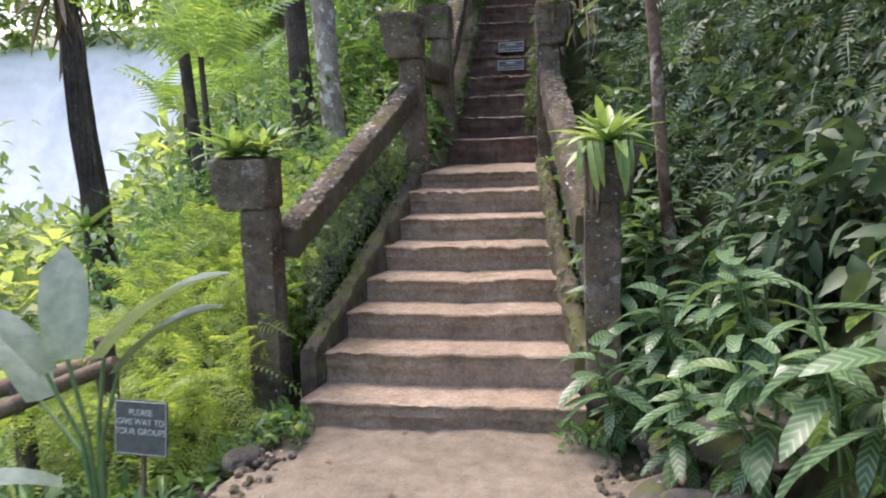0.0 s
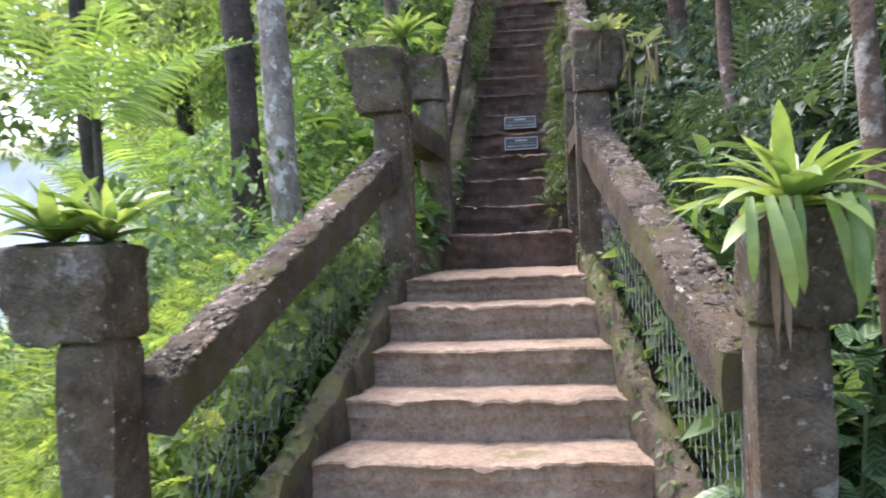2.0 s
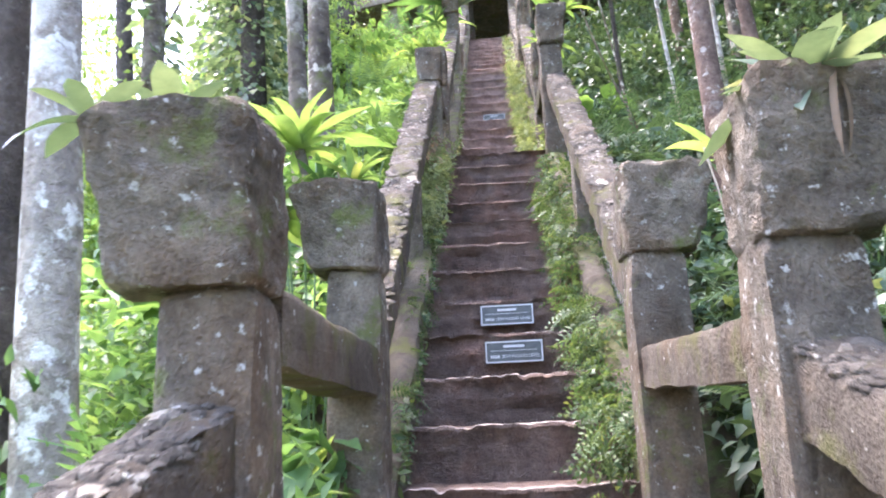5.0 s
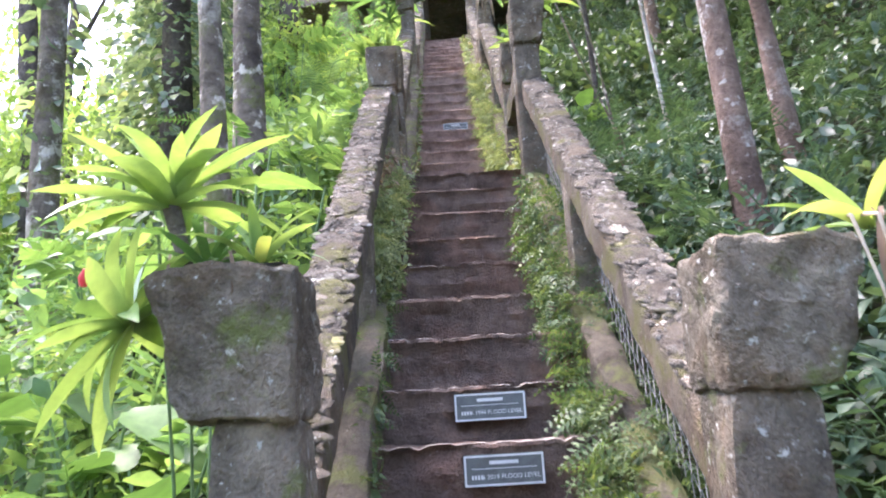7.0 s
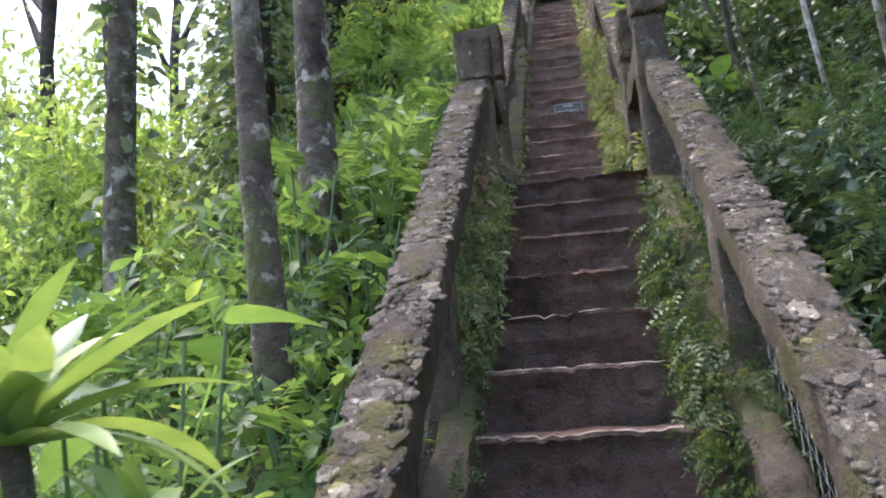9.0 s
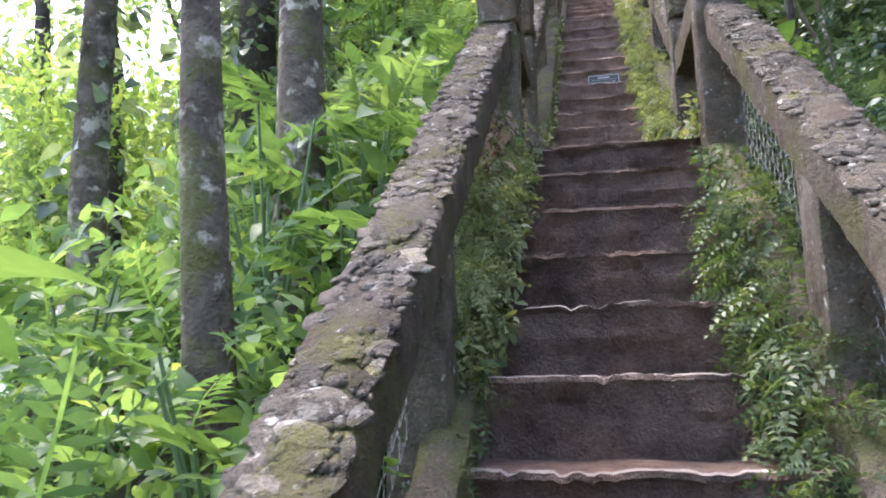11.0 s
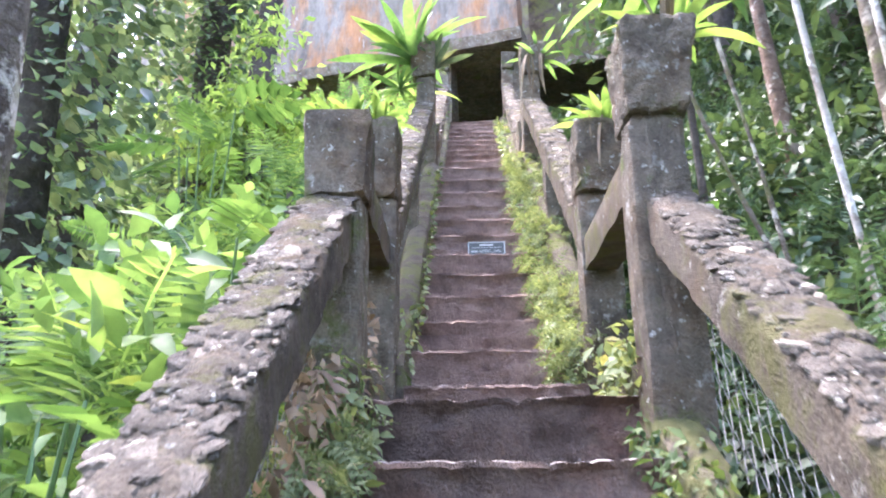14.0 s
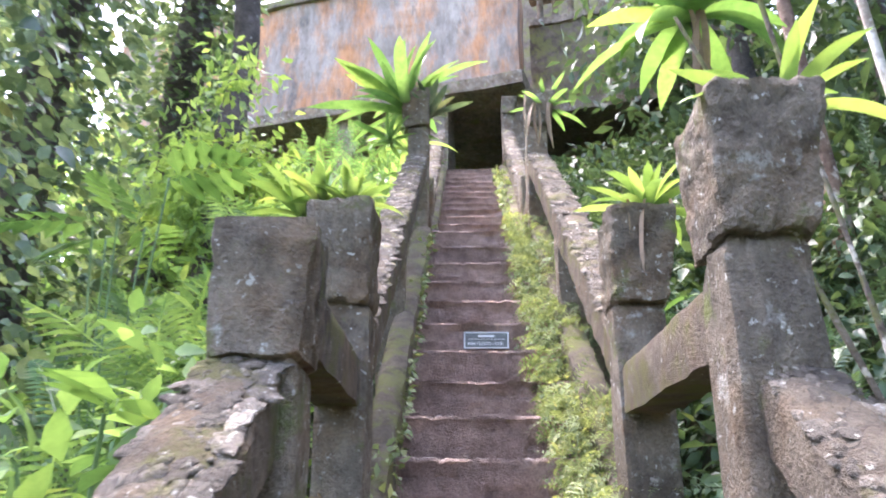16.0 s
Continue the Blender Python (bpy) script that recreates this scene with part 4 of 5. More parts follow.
TREES = [
    # x, y, z on the axis, lean, height, radius, bark, label
    (0.36, 8.48, 3.8, (-0.04, -0.02), 9, 0.066, BARK, "slender tree with grey-brown lichened bark"),
    (0.27, 9.45, 4.0, (-0.02, 0.0), 9, 0.098, BARK, "mossy tree trunk spotted with white lichen"),
    (-1.62, 10.75, 4.5, (0.01, 0.0), 9, 0.12, BARK, "ivy-wrapped grey tree trunk"),
    (-0.10, 6.75, 2.4, (-0.05, 0.02), 8, 0.10, BARK_PALE, "pale white-barked tree trunk"),
    (-0.45, 6.95, 2.6, (-0.03, 0.0), 8, 0.115, BARK_DARK, "dark brown tree trunk"),
    (-2.62, 6.62, 2.1, (-0.045, 0.0), 8, 0.15, BARK_DARK, "dark palm-like trunk hung with vines"),
    (-1.35, 6.4, 2.2, (-0.06, 0.0), 7, 0.065, BARK_DARK, "thin dark tree trunk"),
    (2.66, 3.52, 1.7, (-0.11, -0.03), 3.4, 0.036, BARK_RED, "thin brown leaning cane trunk"),
    (2.90, 6.45, 2.25, (-0.05, 0.02), 5.5, 0.05, BARK_RED, "thin brown tree trunk"),
    (2.93, 9.03, 4.1, (-0.04, 0.0), 9, 0.076, BARK_RED, "straight reddish-brown tree trunk"),
    (3.40, 9.5, 4.2, (-0.07, 0.0), 9, 0.055, BARK_RED, "straight reddish-brown tree trunk"),
    (3.88, 13.6, 7.5, (-0.05, 0.0), 8, 0.065, BARK_RED, "thin brown tree trunk"),
    (3.24, 11.5, 5.6, (-0.09, 0.0), 6, 0.021, BARK_PALE, "thin pale leaning forest stem"),
    (3.92, 12.0, 5.9, (-0.04, 0.0), 7, 0.025, BARK_PALE, "thin pale leaning forest stem"),
    (4.4, 12.9, 6.5, (-0.04, 0.0), 9, 0.075, BARK, "straight grey-brown lichened tree trunk"),
    (2.66, 11.0, 5.1, (-0.138, 0.0), 3.0, 0.014, BARK, "thin grey leaning sapling"),
    (2.60, 11.2, 5.2, (-0.33, 0.0), 2.6, 0.015, BARK, "thin grey leaning sapling"),
    (-0.95, 11.6, 5.2, (0.0, 0.0), 9, 0.15, BARK_DARK, "dark trunk smothered in climbing vines"),
    (-1.75, 13.6, 6.0, (0.02, 0.0), 9, 0.22, BARK_DARK, "dark trunk smothered in climbing vines"),
    (5.2, 14.8, 8.0, (0.0, 0.0), 9, 0.14, BARK_DARK, "dark forest tree trunk"),
    (-1.25, 15.0, 7.5, (0.02, 0.0), 9, 0.2, BARK_DARK, "dark trunk smothered in climbing vines"),
]
VINED = {2: (420, 0.12), 17: (5200, 0.085), 18: (7000, 0.09), 20: (7500, 0.09)}
for i, (x, y, z, lean, h, r, bark, lab) in enumerate(TREES):
    b = stand(x, y, z, lean)
    t = tree(b, lean, h, r, bark, lab, 3.1 + i * 1.37, wob=0.10, limbs=2 if h > 6 else 0)
    if i in VINED:
        n, s = VINED[i]
        q = np.random.default_rng(90 + i)
        k = q.uniform(0.05, 0.95, n)
        a = q.uniform(0, 2 * math.pi, n)
        out = np.stack((np.cos(a), np.sin(a), np.full(n, -0.5)), axis=1)
        rr = r * (1.1 - 0.4 * k) + q.uniform(0, 0.46, n) * (1 if i > 2 else 0.2)
        pos = np.stack((lean[0] * h * k + np.cos(a) * rr, lean[1] * h * k + np.sin(a) * rr, h * k), axis=1)
        merged("climbing_vine", VINE_V, VINE_F, frames(pos, out + q.normal(0, 0.35, (n, 3)), q.uniform(0.5, 1.5, n) * s, 0.5), VINE_LEAF, "", "glossy climbing vine with haze painted into its leaves", "", t)

# leafy trees that close the view
CROWNS = [
    # base, height, crown centre and radii, leaves, leaf size, material
    ((-5.0, 17.5), 7, (-5.0, 17.8, 4.2, 1.7, 2.0, 2.0), 7000, 0.26, FAR_LEAF),
    ((-3.2, 16.5), 9, (-3.3, 17.0, 7.4, 1.3, 1.6, 1.8), 9000, 0.14, BRIGHT_LEAF),
    ((-2.6, 12.4), 6, (-2.7, 12.5, 4.6, 1.0, 0.9, 1.7), 6500, 0.10, LIT_LEAF),
    ((-0.5, 14.2), 5, (-0.55, 14.2, 6.6, 0.7, 0.7, 1.1), 5000, 0.09, LIT_LEAF),
    ((-4.2, 13.5), 7, (-4.4, 13.6, 4.6, 1.2, 1.2, 2.2), 6500, 0.14, FAR_LEAF),
    ((-9.0, 9.0), 8, (-9.0, 9.5, 0.8, 2.2, 2.4, 1.0), 4000, 0.24, FAR_LEAF),
    ((-16.0, 30.0), 12, (-15, 30, 9.5, 7, 4, 3.0), 9000, 0.5, FAR_LEAF),
    ((-26.0, 24.0), 12, (-27, 24, 9.0, 5, 5, 3.0), 7000, 0.5, FAR_LEAF),
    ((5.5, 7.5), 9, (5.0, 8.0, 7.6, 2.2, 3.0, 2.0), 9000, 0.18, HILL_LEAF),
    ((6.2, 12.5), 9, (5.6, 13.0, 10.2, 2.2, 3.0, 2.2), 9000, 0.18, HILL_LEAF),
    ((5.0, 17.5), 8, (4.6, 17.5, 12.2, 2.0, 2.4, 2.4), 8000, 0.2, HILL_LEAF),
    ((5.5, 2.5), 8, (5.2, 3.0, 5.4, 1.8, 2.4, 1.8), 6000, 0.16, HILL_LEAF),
    ((-4.0, -6.0), 8, (-4, -6, 6, 3, 3, 2), 3000, 0.3, FAR_LEAF),
]
for i, (b, h, c, n, s, m) in enumerate(CROWNS):
    bz = gz(*b) - 0.2
    tree((b[0], b[1], bz), (0.0, 0.0), h, 0.14, BARK_DARK, "leafy rainforest tree with uneven open crown", 60 + i * 1.7, c, m, n, s, 0.4, 4, "broadleaf_tree")


# ---- foliage that nobody could count ----
def slope_points(n, x0, x1, y0, y1, lift0, lift1, seed, power=1.0):
    r = np.random.default_rng(seed)
    x = x0 + (x1 - x0) * r.uniform(0, 1, n) ** power
    y = r.uniform(y0, y1, n)
    z = land(x, y) + r.uniform(lift0, lift1, n)
    return np.stack((x, y, z), axis=1), r


def cover(name, shape, n, area, lift, out, size, material, label, seed, power=1.0, twist=0.5, spread=0.6):
    pos, r = slope_points(n, *area, *lift, seed, power)
    ahead = np.array(out) + r.normal(0, spread, (n, 3))
    return merged(name, shape[0], shape[1], frames(pos, ahead, r.uniform(0.6, 1.3, n) * size, twist), material, "stuff", label, "foliage")


FERN = frond_shape(1.0, 0.36, 12, 0.45, 0.25)
cover("hillside_leaves", (LEAF3_V, LEAF3_F), 17000, (3.05, 5.2, 2.6, 7.0), (0.0, 0.65), (-0.6, -0.35, -0.4), 0.085, HILL_LEAF, "dense green leaves covering the bank, darkened for shade", 1, 1.3)
cover("hillside_leaves", (LEAF3_V, LEAF3_F), 17000, (2.35, 6.2, 6.0, 14.0), (0.0, 0.3), (-0.6, -0.35, -0.1), 0.105, HILL_LEAF, "dense green leaves covering the bank, darkened for shade", 2, 1.3)
cover("hillside_leaves", (LEAF3_V, LEAF3_F), 11000, (2.4, 6.5, 13.0, 20.0), (0.0, 0.6), (-0.5, -0.4, 0), 0.14, HILL_LEAF, "dense green leaves covering the bank, darkened for shade", 3, 1.2)
cover("hillside_leaves", (LEAF3_V, LEAF3_F), 3500, (3.2, 6.0, -1.5, 3.0), (0.0, 0.9), (-0.6, -0.3, -0.2), 0.15, HILL_LEAF, "dense green leaves covering the bank, darkened for shade", 31, 1.1)
cover("hillside_leaves", (LEAF3_V, LEAF3_F), 3000, (2.5, 3.1, 4.0, 7.0), (0.0, 0.45), (-0.6, -0.35, -0.1), 0.09, HILL_LEAF, "dense green leaves covering the bank, darkened for shade", 37)
cover("hillside_ferns", FERN, 900, (2.95, 5.0, 3.0, 7.0), (0.25, 0.75), (-0.6, -0.4, -0.45), 0.34, HILL_FERN, "feathery green ferns hanging down the bank, darkened for shade", 48, 1.1)
cover("hillside_ferns", FERN, 1200, (2.5, 5.5, 4.2, 18.0), (0.05, 0.5), (-0.6, -0.4, 0.3), 0.42, HILL_FERN, "green ferns on the bank, darkened for shade", 4, 1.3)
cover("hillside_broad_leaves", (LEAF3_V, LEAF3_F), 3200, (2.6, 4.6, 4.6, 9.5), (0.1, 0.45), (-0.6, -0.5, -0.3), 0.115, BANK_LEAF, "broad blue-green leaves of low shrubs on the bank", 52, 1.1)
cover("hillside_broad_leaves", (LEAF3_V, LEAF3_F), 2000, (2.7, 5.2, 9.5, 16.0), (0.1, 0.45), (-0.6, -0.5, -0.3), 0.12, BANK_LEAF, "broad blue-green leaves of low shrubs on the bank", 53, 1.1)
cover("river_bank_leaves", (LEAF3_V, LEAF3_F), 15000, (0.75, -4.5, 4.6, 10.0), (-0.05, 0.5), (0.1, -0.6, 0.1), 0.095, BRIGHT_LEAF, "bright green undergrowth on the river side", 5, 1.4)
cover("river_bank_leaves", (LEAF3_V, LEAF3_F), 16000, (0.8, -5.5, 9.0, 20.0), (-0.05, 0.9), (0.1, -0.6, 0.1), 0.12, BRIGHT_LEAF, "bright green undergrowth on the river side", 6, 1.4)
cover("river_bank_leaves", (LEAF3_V, LEAF3_F), 6000, (0.0, -3.6, 5.0, 8.5), (0.0, 1.2), (0.1, -0.6, 0.1), 0.10, FERN_LEAF, "green leafy undergrowth below the palms", 55)
cover("river_bank_ferns", FERN, 650, (0.45, -2.5, 4.5, 16.0), (0.0, 0.5), (0.1, -0.5, 0.5), 0.55, FERN_LEAF, "feathery green ferns beside the stairs", 7, 1.5)
cover("lime_fern_bank", FERN, 1500, (0.55, -1.0, 2.75, 5.0), (-0.05, 0.55), (0.15, -0.7, 0.25), 0.33, LIME_LEAF, "bright lime-green ferns spilling over the bank", 8, 1.3)
cover("far_bank_leaves", (LEAF_V, LEAF_F), 8000, (-2.0, -12.0, 3.0, 12.0), (0.0, 0.9), (0, -0.5, 0.2), 0.24, FAR_LEAF, "sunlit undergrowth toward the river", 9, 1.0)
cover("far_bank_leaves", (LEAF_V, LEAF_F), 7000, (-6.0, -26.0, 6.0, 27.0), (0.0, 1.6), (0, -0.5, 0.2), 0.55, FAR_LEAF, "sunlit shrubs below the falls", 30, 1.0)
cover("path_edge_leaves", (LEAF_V, LEAF_F), 900, (0.72, -1.6, 1.2, 3.0), (0.0, 0.12), (0.1, -0.4, 0.5), 0.10, FERN_LEAF, "low leafy weeds along the path edge", 10, 1.3)


def trailing(name, n, x0, x1, y0, y1, lo, hi, size, material, label, seed, out=(-0.5, -0.5, -0.5), line=None, shape=None):
    """Creepers that hang over a kerb."""
    r = np.random.default_rng(seed)
    y = r.uniform(y0, y1, n)
    x = r.uniform(x0, x1, n)
    if line:
        x = x + np.interp(y, line[0], line[1])
    tuft = 0.5 + 0.5 * np.sin(y * 5.1 + seed) * np.sin(y * 2.3 + seed)
    z = np.array([nosing(v) for v in y]) + lo + (hi - lo) * r.uniform(0, 1, n) * (0.35 + 0.65 * tuft)
    pos = np.stack((x, y, z), axis=1)
    shape = shape or (LEAF_V, LEAF_F)
    return merged(name, *shape, frames(pos, np.array(out) + r.normal(0, 0.6, (n, 3)), r.uniform(0.6, 1.4, n) * size, 0.6), material, "stuff", label, "creeper")


FRONDLET = frond_shape(1.0, 0.42, 7, 0.55, 0.1, 0.75)
trailing("trailing_ivy", 1500, 1.80, 2.10, 6.75, 9.4, -0.16, 0.20, 0.040, IVY_LEAF, "small-leaved ivy trailing over the steps", 21)
trailing("kerb_ferns", 1500, 1.80, 2.10, 6.75, 9.4, -0.10, 0.24, 0.12, IVY_LEAF, "small dark ferns drooping over the steps", 121, (-0.7, -0.4, -0.35), None, FRONDLET)
trailing("trailing_ivy", 900, 1.86, 2.08, 9.2, 10.1, -0.08, 0.12, 0.042, IVY_LEAF, "small-leaved ivy trailing over the steps", 22)
trailing("kerb_weeds", 220, -0.06, 0.05, 3.3, 5.3, 0.06, 0.14, 0.035, IVY_LEAF, "small weeds and moss along the stair edge", 33, line=((3.3, 4.37, 5.3), (2.31, 2.13, 1.99)))
trailing("kerb_weeds", 260, -0.06, 0.03, 3.3, 5.3, 0.05, 0.12, 0.035, IVY_LEAF, "small weeds and moss along the stair edge", 34, (0.3, -0.5, 0.2), ((3.3, 4.37, 5.3), (0.84, 1.0, 1.06)))
trailing("moss_fern", 900, 0.97, 1.17, 8.7, 10.1, -0.06, 0.14, 0.045, MOSS_LEAF, "yellow-green moss fern along the stair edge", 46, (0.4, -0.5, -0.3))
cover("terrace_ferns", FERN, 260, (-2.2, 0.75, 17.2, 19.6), (0.2, 1.3), (0.1, -0.6, 0.3), 0.6, FERN_LEAF, "green ferns below the ruined terrace", 47, 1.2)
cover("path_gravel", (PEB_V, PEB_F), 700, (0.45, 1.0, 0.6, 3.05), (0.0, 0.03), (0.0, -0.6, 0.1), 0.018, COBBLE, "loose gravel along the path edge", 49)
cover("path_gravel", (PEB_V, PEB_F), 700, (2.35, 2.95, 0.6, 3.05), (0.0, 0.03), (0.0, -0.6, 0.1), 0.018, COBBLE, "loose gravel along the path edge", 50)
cover("fallen_leaves", (LEAF_V, LEAF_F), 60, (0.7, 2.7, 0.6, 3.0), (0.025, 0.04), (0.3, -0.6, 0.0), 0.05, DEAD, "dry fallen leaves on the path", 51)
cover("foot_weeds", (LEAF_V, LEAF_F), 500, (0.55, 0.98, 2.75, 3.25), (0.0, 0.16), (0.1, -0.3, 0.7), 0.07, FERN_LEAF, "tufts of weeds at the foot of the stairs", 35)
cover("foot_weeds", (LEAF_V, LEAF_F), 350, (2.2, 2.6, 2.8, 3.2), (0.0, 0.12), (-0.1, -0.3, 0.7), 0.06, FERN_LEAF, "tufts of weeds at the foot of the stairs", 36)
trailing("trailing_ivy", 1000, 1.03, 1.13, 6.8, 10.1, -0.06, 0.12, 0.045, IVY_LEAF, "mossy ivy along the stair edge", 23, (0.4, -0.5, -0.4))
trailing("kerb_ferns", 500, 1.03, 1.12, 6.8, 9.4, -0.04, 0.16, 0.09, IVY_LEAF, "small dark ferns along the stair edge", 123, (0.6, -0.4, -0.5), None, FRONDLET)
trailing("moss_fern", 1500, 1.76, 2.00, 11.15, 14.5, -0.12, 0.12, 0.045, MOSS_LEAF, "yellow-green ferns growing over the steps", 24)
trailing("moss_fern", 2400, 1.78, 2.07, 11.15, 14.5, -0.10, 0.26, 0.11, MOSS_LEAF, "yellow-green ferns growing over the steps", 124, (-0.7, -0.4, -0.5), None, FRONDLET)
trailing("moss_fern", 1100, 1.04, 1.17, 11.2, 14.5, -0.04, 0.12, 0.045, MOSS_LEAF, "yellow-green ferns growing over the steps", 25, (0.4, -0.5, -0.3))
trailing("moss_fern", 900, 1.84, 2.02, 15.5, 19.2, -0.05, 0.14, 0.07, MOSS_LEAF, "yellow-green ferns growing over the steps", 26)
trailing("netting_ferns", 1500, -0.36, -0.04, 3.6, 5.4, -0.1, 0.5, 0.085, BRIGHT_LEAF, "green fern leaves behind the netting", 27, (0.2, -0.6, 0.2), ((3.5, 5.36), (0.78, 1.0)))
trailing("netting_ferns", 1500, 0.06, 0.40, 3.5, 5.4, -0.1, 0.5, 0.11, FERN_LEAF, "green leaves behind the netting", 28, (-0.2, -0.6, 0.2), ((3.45, 5.42), (2.34, 2.05)))
trailing("landing_ferns", 500, 0.80, 1.02, 5.5, 6.6, 0.0, 0.55, 0.13, FERN_LEAF, "fern tuft growing on the landing edge", 29, (0.3, -0.6, 0.2))


# ---- single plants ----
def strap_mesh(name, length, width, arch, material, stations=9, fold=0.25):
    bm = bmesh.new()
    prev = None
    for i in range(stations + 1):
        k = i / stations
        w = width / 2 * (0.55 + 0.75 * math.sin(math.pi * min(1, k * 0.8 + 0.12))) * (1 if k < 0.8 else max(0.03, (1 - k) / 0.2) ** 0.7)
        a = arch * k
        y = length * (math.sin(a) / arch if arch else k)
        z = -length * (1 - math.cos(a)) / arch if arch else 0
        row = [bm.verts.new((-w, y, z + fold * w)), bm.verts.new((0, y, z)), bm.verts.new((w, y, z + fold * w))]
        if prev:
            bm.faces.new((prev[0], prev[1], row[1], row[0]))
            bm.faces.new((prev[1], prev[2], row[2], row[1]))
        prev = row
    me_ = bpy.data.meshes.new(name)
    bm.to_mesh(me_)
    bm.free()
    me_.polygons.foreach_set("use_smooth", [True] * len(me_.polygons))
    me_.materials.append(material)
    return me_


STRAPS = [strap_mesh("leaf", 1.0, 0.122, a, BROM_LEAF, 9, 0.35) for a in (0.5, 0.9, 1.3)]
NEST = [strap_mesh("leaf", 1.0, 0.092, a, NEST_LEAF) for a in (0.45, 0.8, 1.1)]
SPIKES = [strap_mesh("leaf", 1.0, 0.13, a, DEEP_LEAF) for a in (0.2, 0.5)]
BROAD = [strap_mesh("leaf", 1.0, 0.13, a, NEST_LEAF) for a in (0.9, 1.4, 1.9)]
DRY = [strap_mesh("dry_leaf", 1.0, 0.055, 0.6, DEAD)]


def rosette(at, size, n, label, seed, steep=(15, 75), dry=0, meshes=STRAPS, name="bromeliad", category="bromeliad", turn=(0, 0)):
    t = thing(name, label, category, "plants in the planters", at=at)
    r = np.random.default_rng(seed)
    for i in range(n):
        k = i / max(1, n - 1)
        up = steep[0] + (steep[1] - steep[0]) * k + r.uniform(-8, 8)
        s = size * r.uniform(0.75, 1.15) * (1 - 0.25 * k)
        m = pose(0, 0, 0, turn[0], turn[1], 0) @ pose(0, 0, 0, 0, 0, 137.5 * i + r.uniform(-15, 15)) @ pose(0, 0, 0.0, up, r.uniform(-15, 15), 0) @ Matrix.Diagonal((s * 1.05, s, s, 1))
        piece("leaf", meshes[i % len(meshes)], t, m)
    for i in range(dry):
        m = pose(r.uniform(-0.1, 0.1), -0.10, 0.02, 0, 0, 180 + r.uniform(-50, 50)) @ pose(0, 0, 0, -65 + r.uniform(-15, 10), 0, 0) @ Matrix.Diagonal((size * 0.8, size * r.uniform(0.6, 1.1), size, 1))
        piece("dry_leaf", DRY[0], t, m)
    return t


BL = "lime-green bromeliad rosette in a concrete planter"
rosette((0.47, 3.38, 1.39), 0.30, 30, BL, 1, (25, 85))
rosette((0.61, 3.42, 1.39), 0.30, 28, BL, 2, (25, 85))
hang = rosette((2.43, 3.33, 1.40), 0.33, 36, "lime-green bromeliad with drooping leaves in a planter", 3, (10, 75), 3)
for k, (x, ln) in enumerate(((-0.13, 0.26), (-0.09, 0.34), (-0.03, 0.22), (0.03, 0.30), (0.10, 0.24), (-0.06, 0.30), (0.07, 0.36))):
    piece("leaf", STRAPS[2], hang, pose(x, -0.15, 0.02, 0, 0, 180 + 60 * x) @ pose(0, 0, 0, -48 - 6 * (k % 3), 10 * (k % 2), 0) @ Matrix.Diagonal((ln * 0.62, ln * 0.85, ln * 0.7, 1)))
brom = rosette((0.84, 6.62, 2.74), 0.31, 30, "large arching bromeliad above a planter", 4, (8, 84))
part("stem", tube([(0.06, 0.0, -0.20), (0.03, 0.0, -0.1), (0.0, 0.0, 0.02)], [0.012, 0.015, 0.02], 9, 0.003), BARK_DARK, brom, "brown leaf-sheathed stem", True)
rosette((0.80, 6.55, 2.50), 0.27, 22, "bromeliad with red flower hanging beside a planter", 5, (-10, 60), 0, STRAPS, "bromeliad", "bromeliad", (0, -50))
rosette((0.93, 6.60, 2.60), 0.19, 22, "low green fern tuft in a concrete planter", 77, (5, 70), 2, NEST, "planter_fern", "fern")
rosette((1.03, 6.60, 2.60), 0.21, 13, BL, 6, (25, 85))
orchid = rosette((2.25, 6.58, 2.60), 0.27, 9, "orchid with strap leaves and pale aerial roots on a planter", 7, (20, 80), 4)
for k, (x, d) in enumerate(((-0.10, 0.34), (-0.05, 0.5), (0.02, 0.28), (0.08, 0.55), (0.12, 0.42), (0.15, 0.6))):
    part("aerial_root", tube([(x * 0.4, 0, 0.03), (x, -0.13, 0.0), (x + 0.02, -0.155, -d * 0.4), (x + 0.05 - 0.02 * k, -0.15, -d)], [0.005, 0.004, 0.003, 0.0015], 5), HUSK, orchid, "thin pale aerial root")
rosette((1.0, 11.25, 5.40), 0.24, 26, BL, 8, (30, 88))
rosette((0.80, 11.35, 5.42), 0.27, 26, BL, 9, (28, 88))
rosette((0.90, 11.22, 5.40), 0.22, 22, BL, 75, (35, 88))
rosette((2.08, 11.22, 5.36), 0.30, 22, BL, 10, (20, 88), 3)
rosette((2.14, 10.15, 5.12), 0.33, 13, "pale green strap-leaved orchid on a pillar", 11, (15, 75), 3)
rosette((0.93, 14.5, 7.78), 0.80, 36, "large arching nest fern growing on a pillar", 12, (28, 88), 0, NEST, "nest_fern", "fern", (0, -24))
rosette((0.80, 14.42, 7.45), 0.42, 14, "small nest fern hanging beside a pillar", 72, (0, 60), 0, NEST, "nest_fern", "fern", (0, -35))
rosette((1.10, 14.6, 7.78), 0.42, 22, "dark spiky orchid clump on a pillar", 73, (30, 85), 0, SPIKES, "orchid", "orchid", (0, 12))
rosette((0.86, 15.5, 7.95), 0.5, 12, BL, 13)
rosette((2.10, 14.5, 7.78), 0.42, 16, "leafy nest fern with dry leaves on a pillar", 14, (10, 85), 5, NEST, "nest_fern", "fern", (0, 8))
rosette((2.92, 12.95, 7.5), 0.85, 24, "large broad-leaved nest fern arching from a stem", 74, (5, 85), 3, BROAD, "nest_fern", "fern", (0, -8))
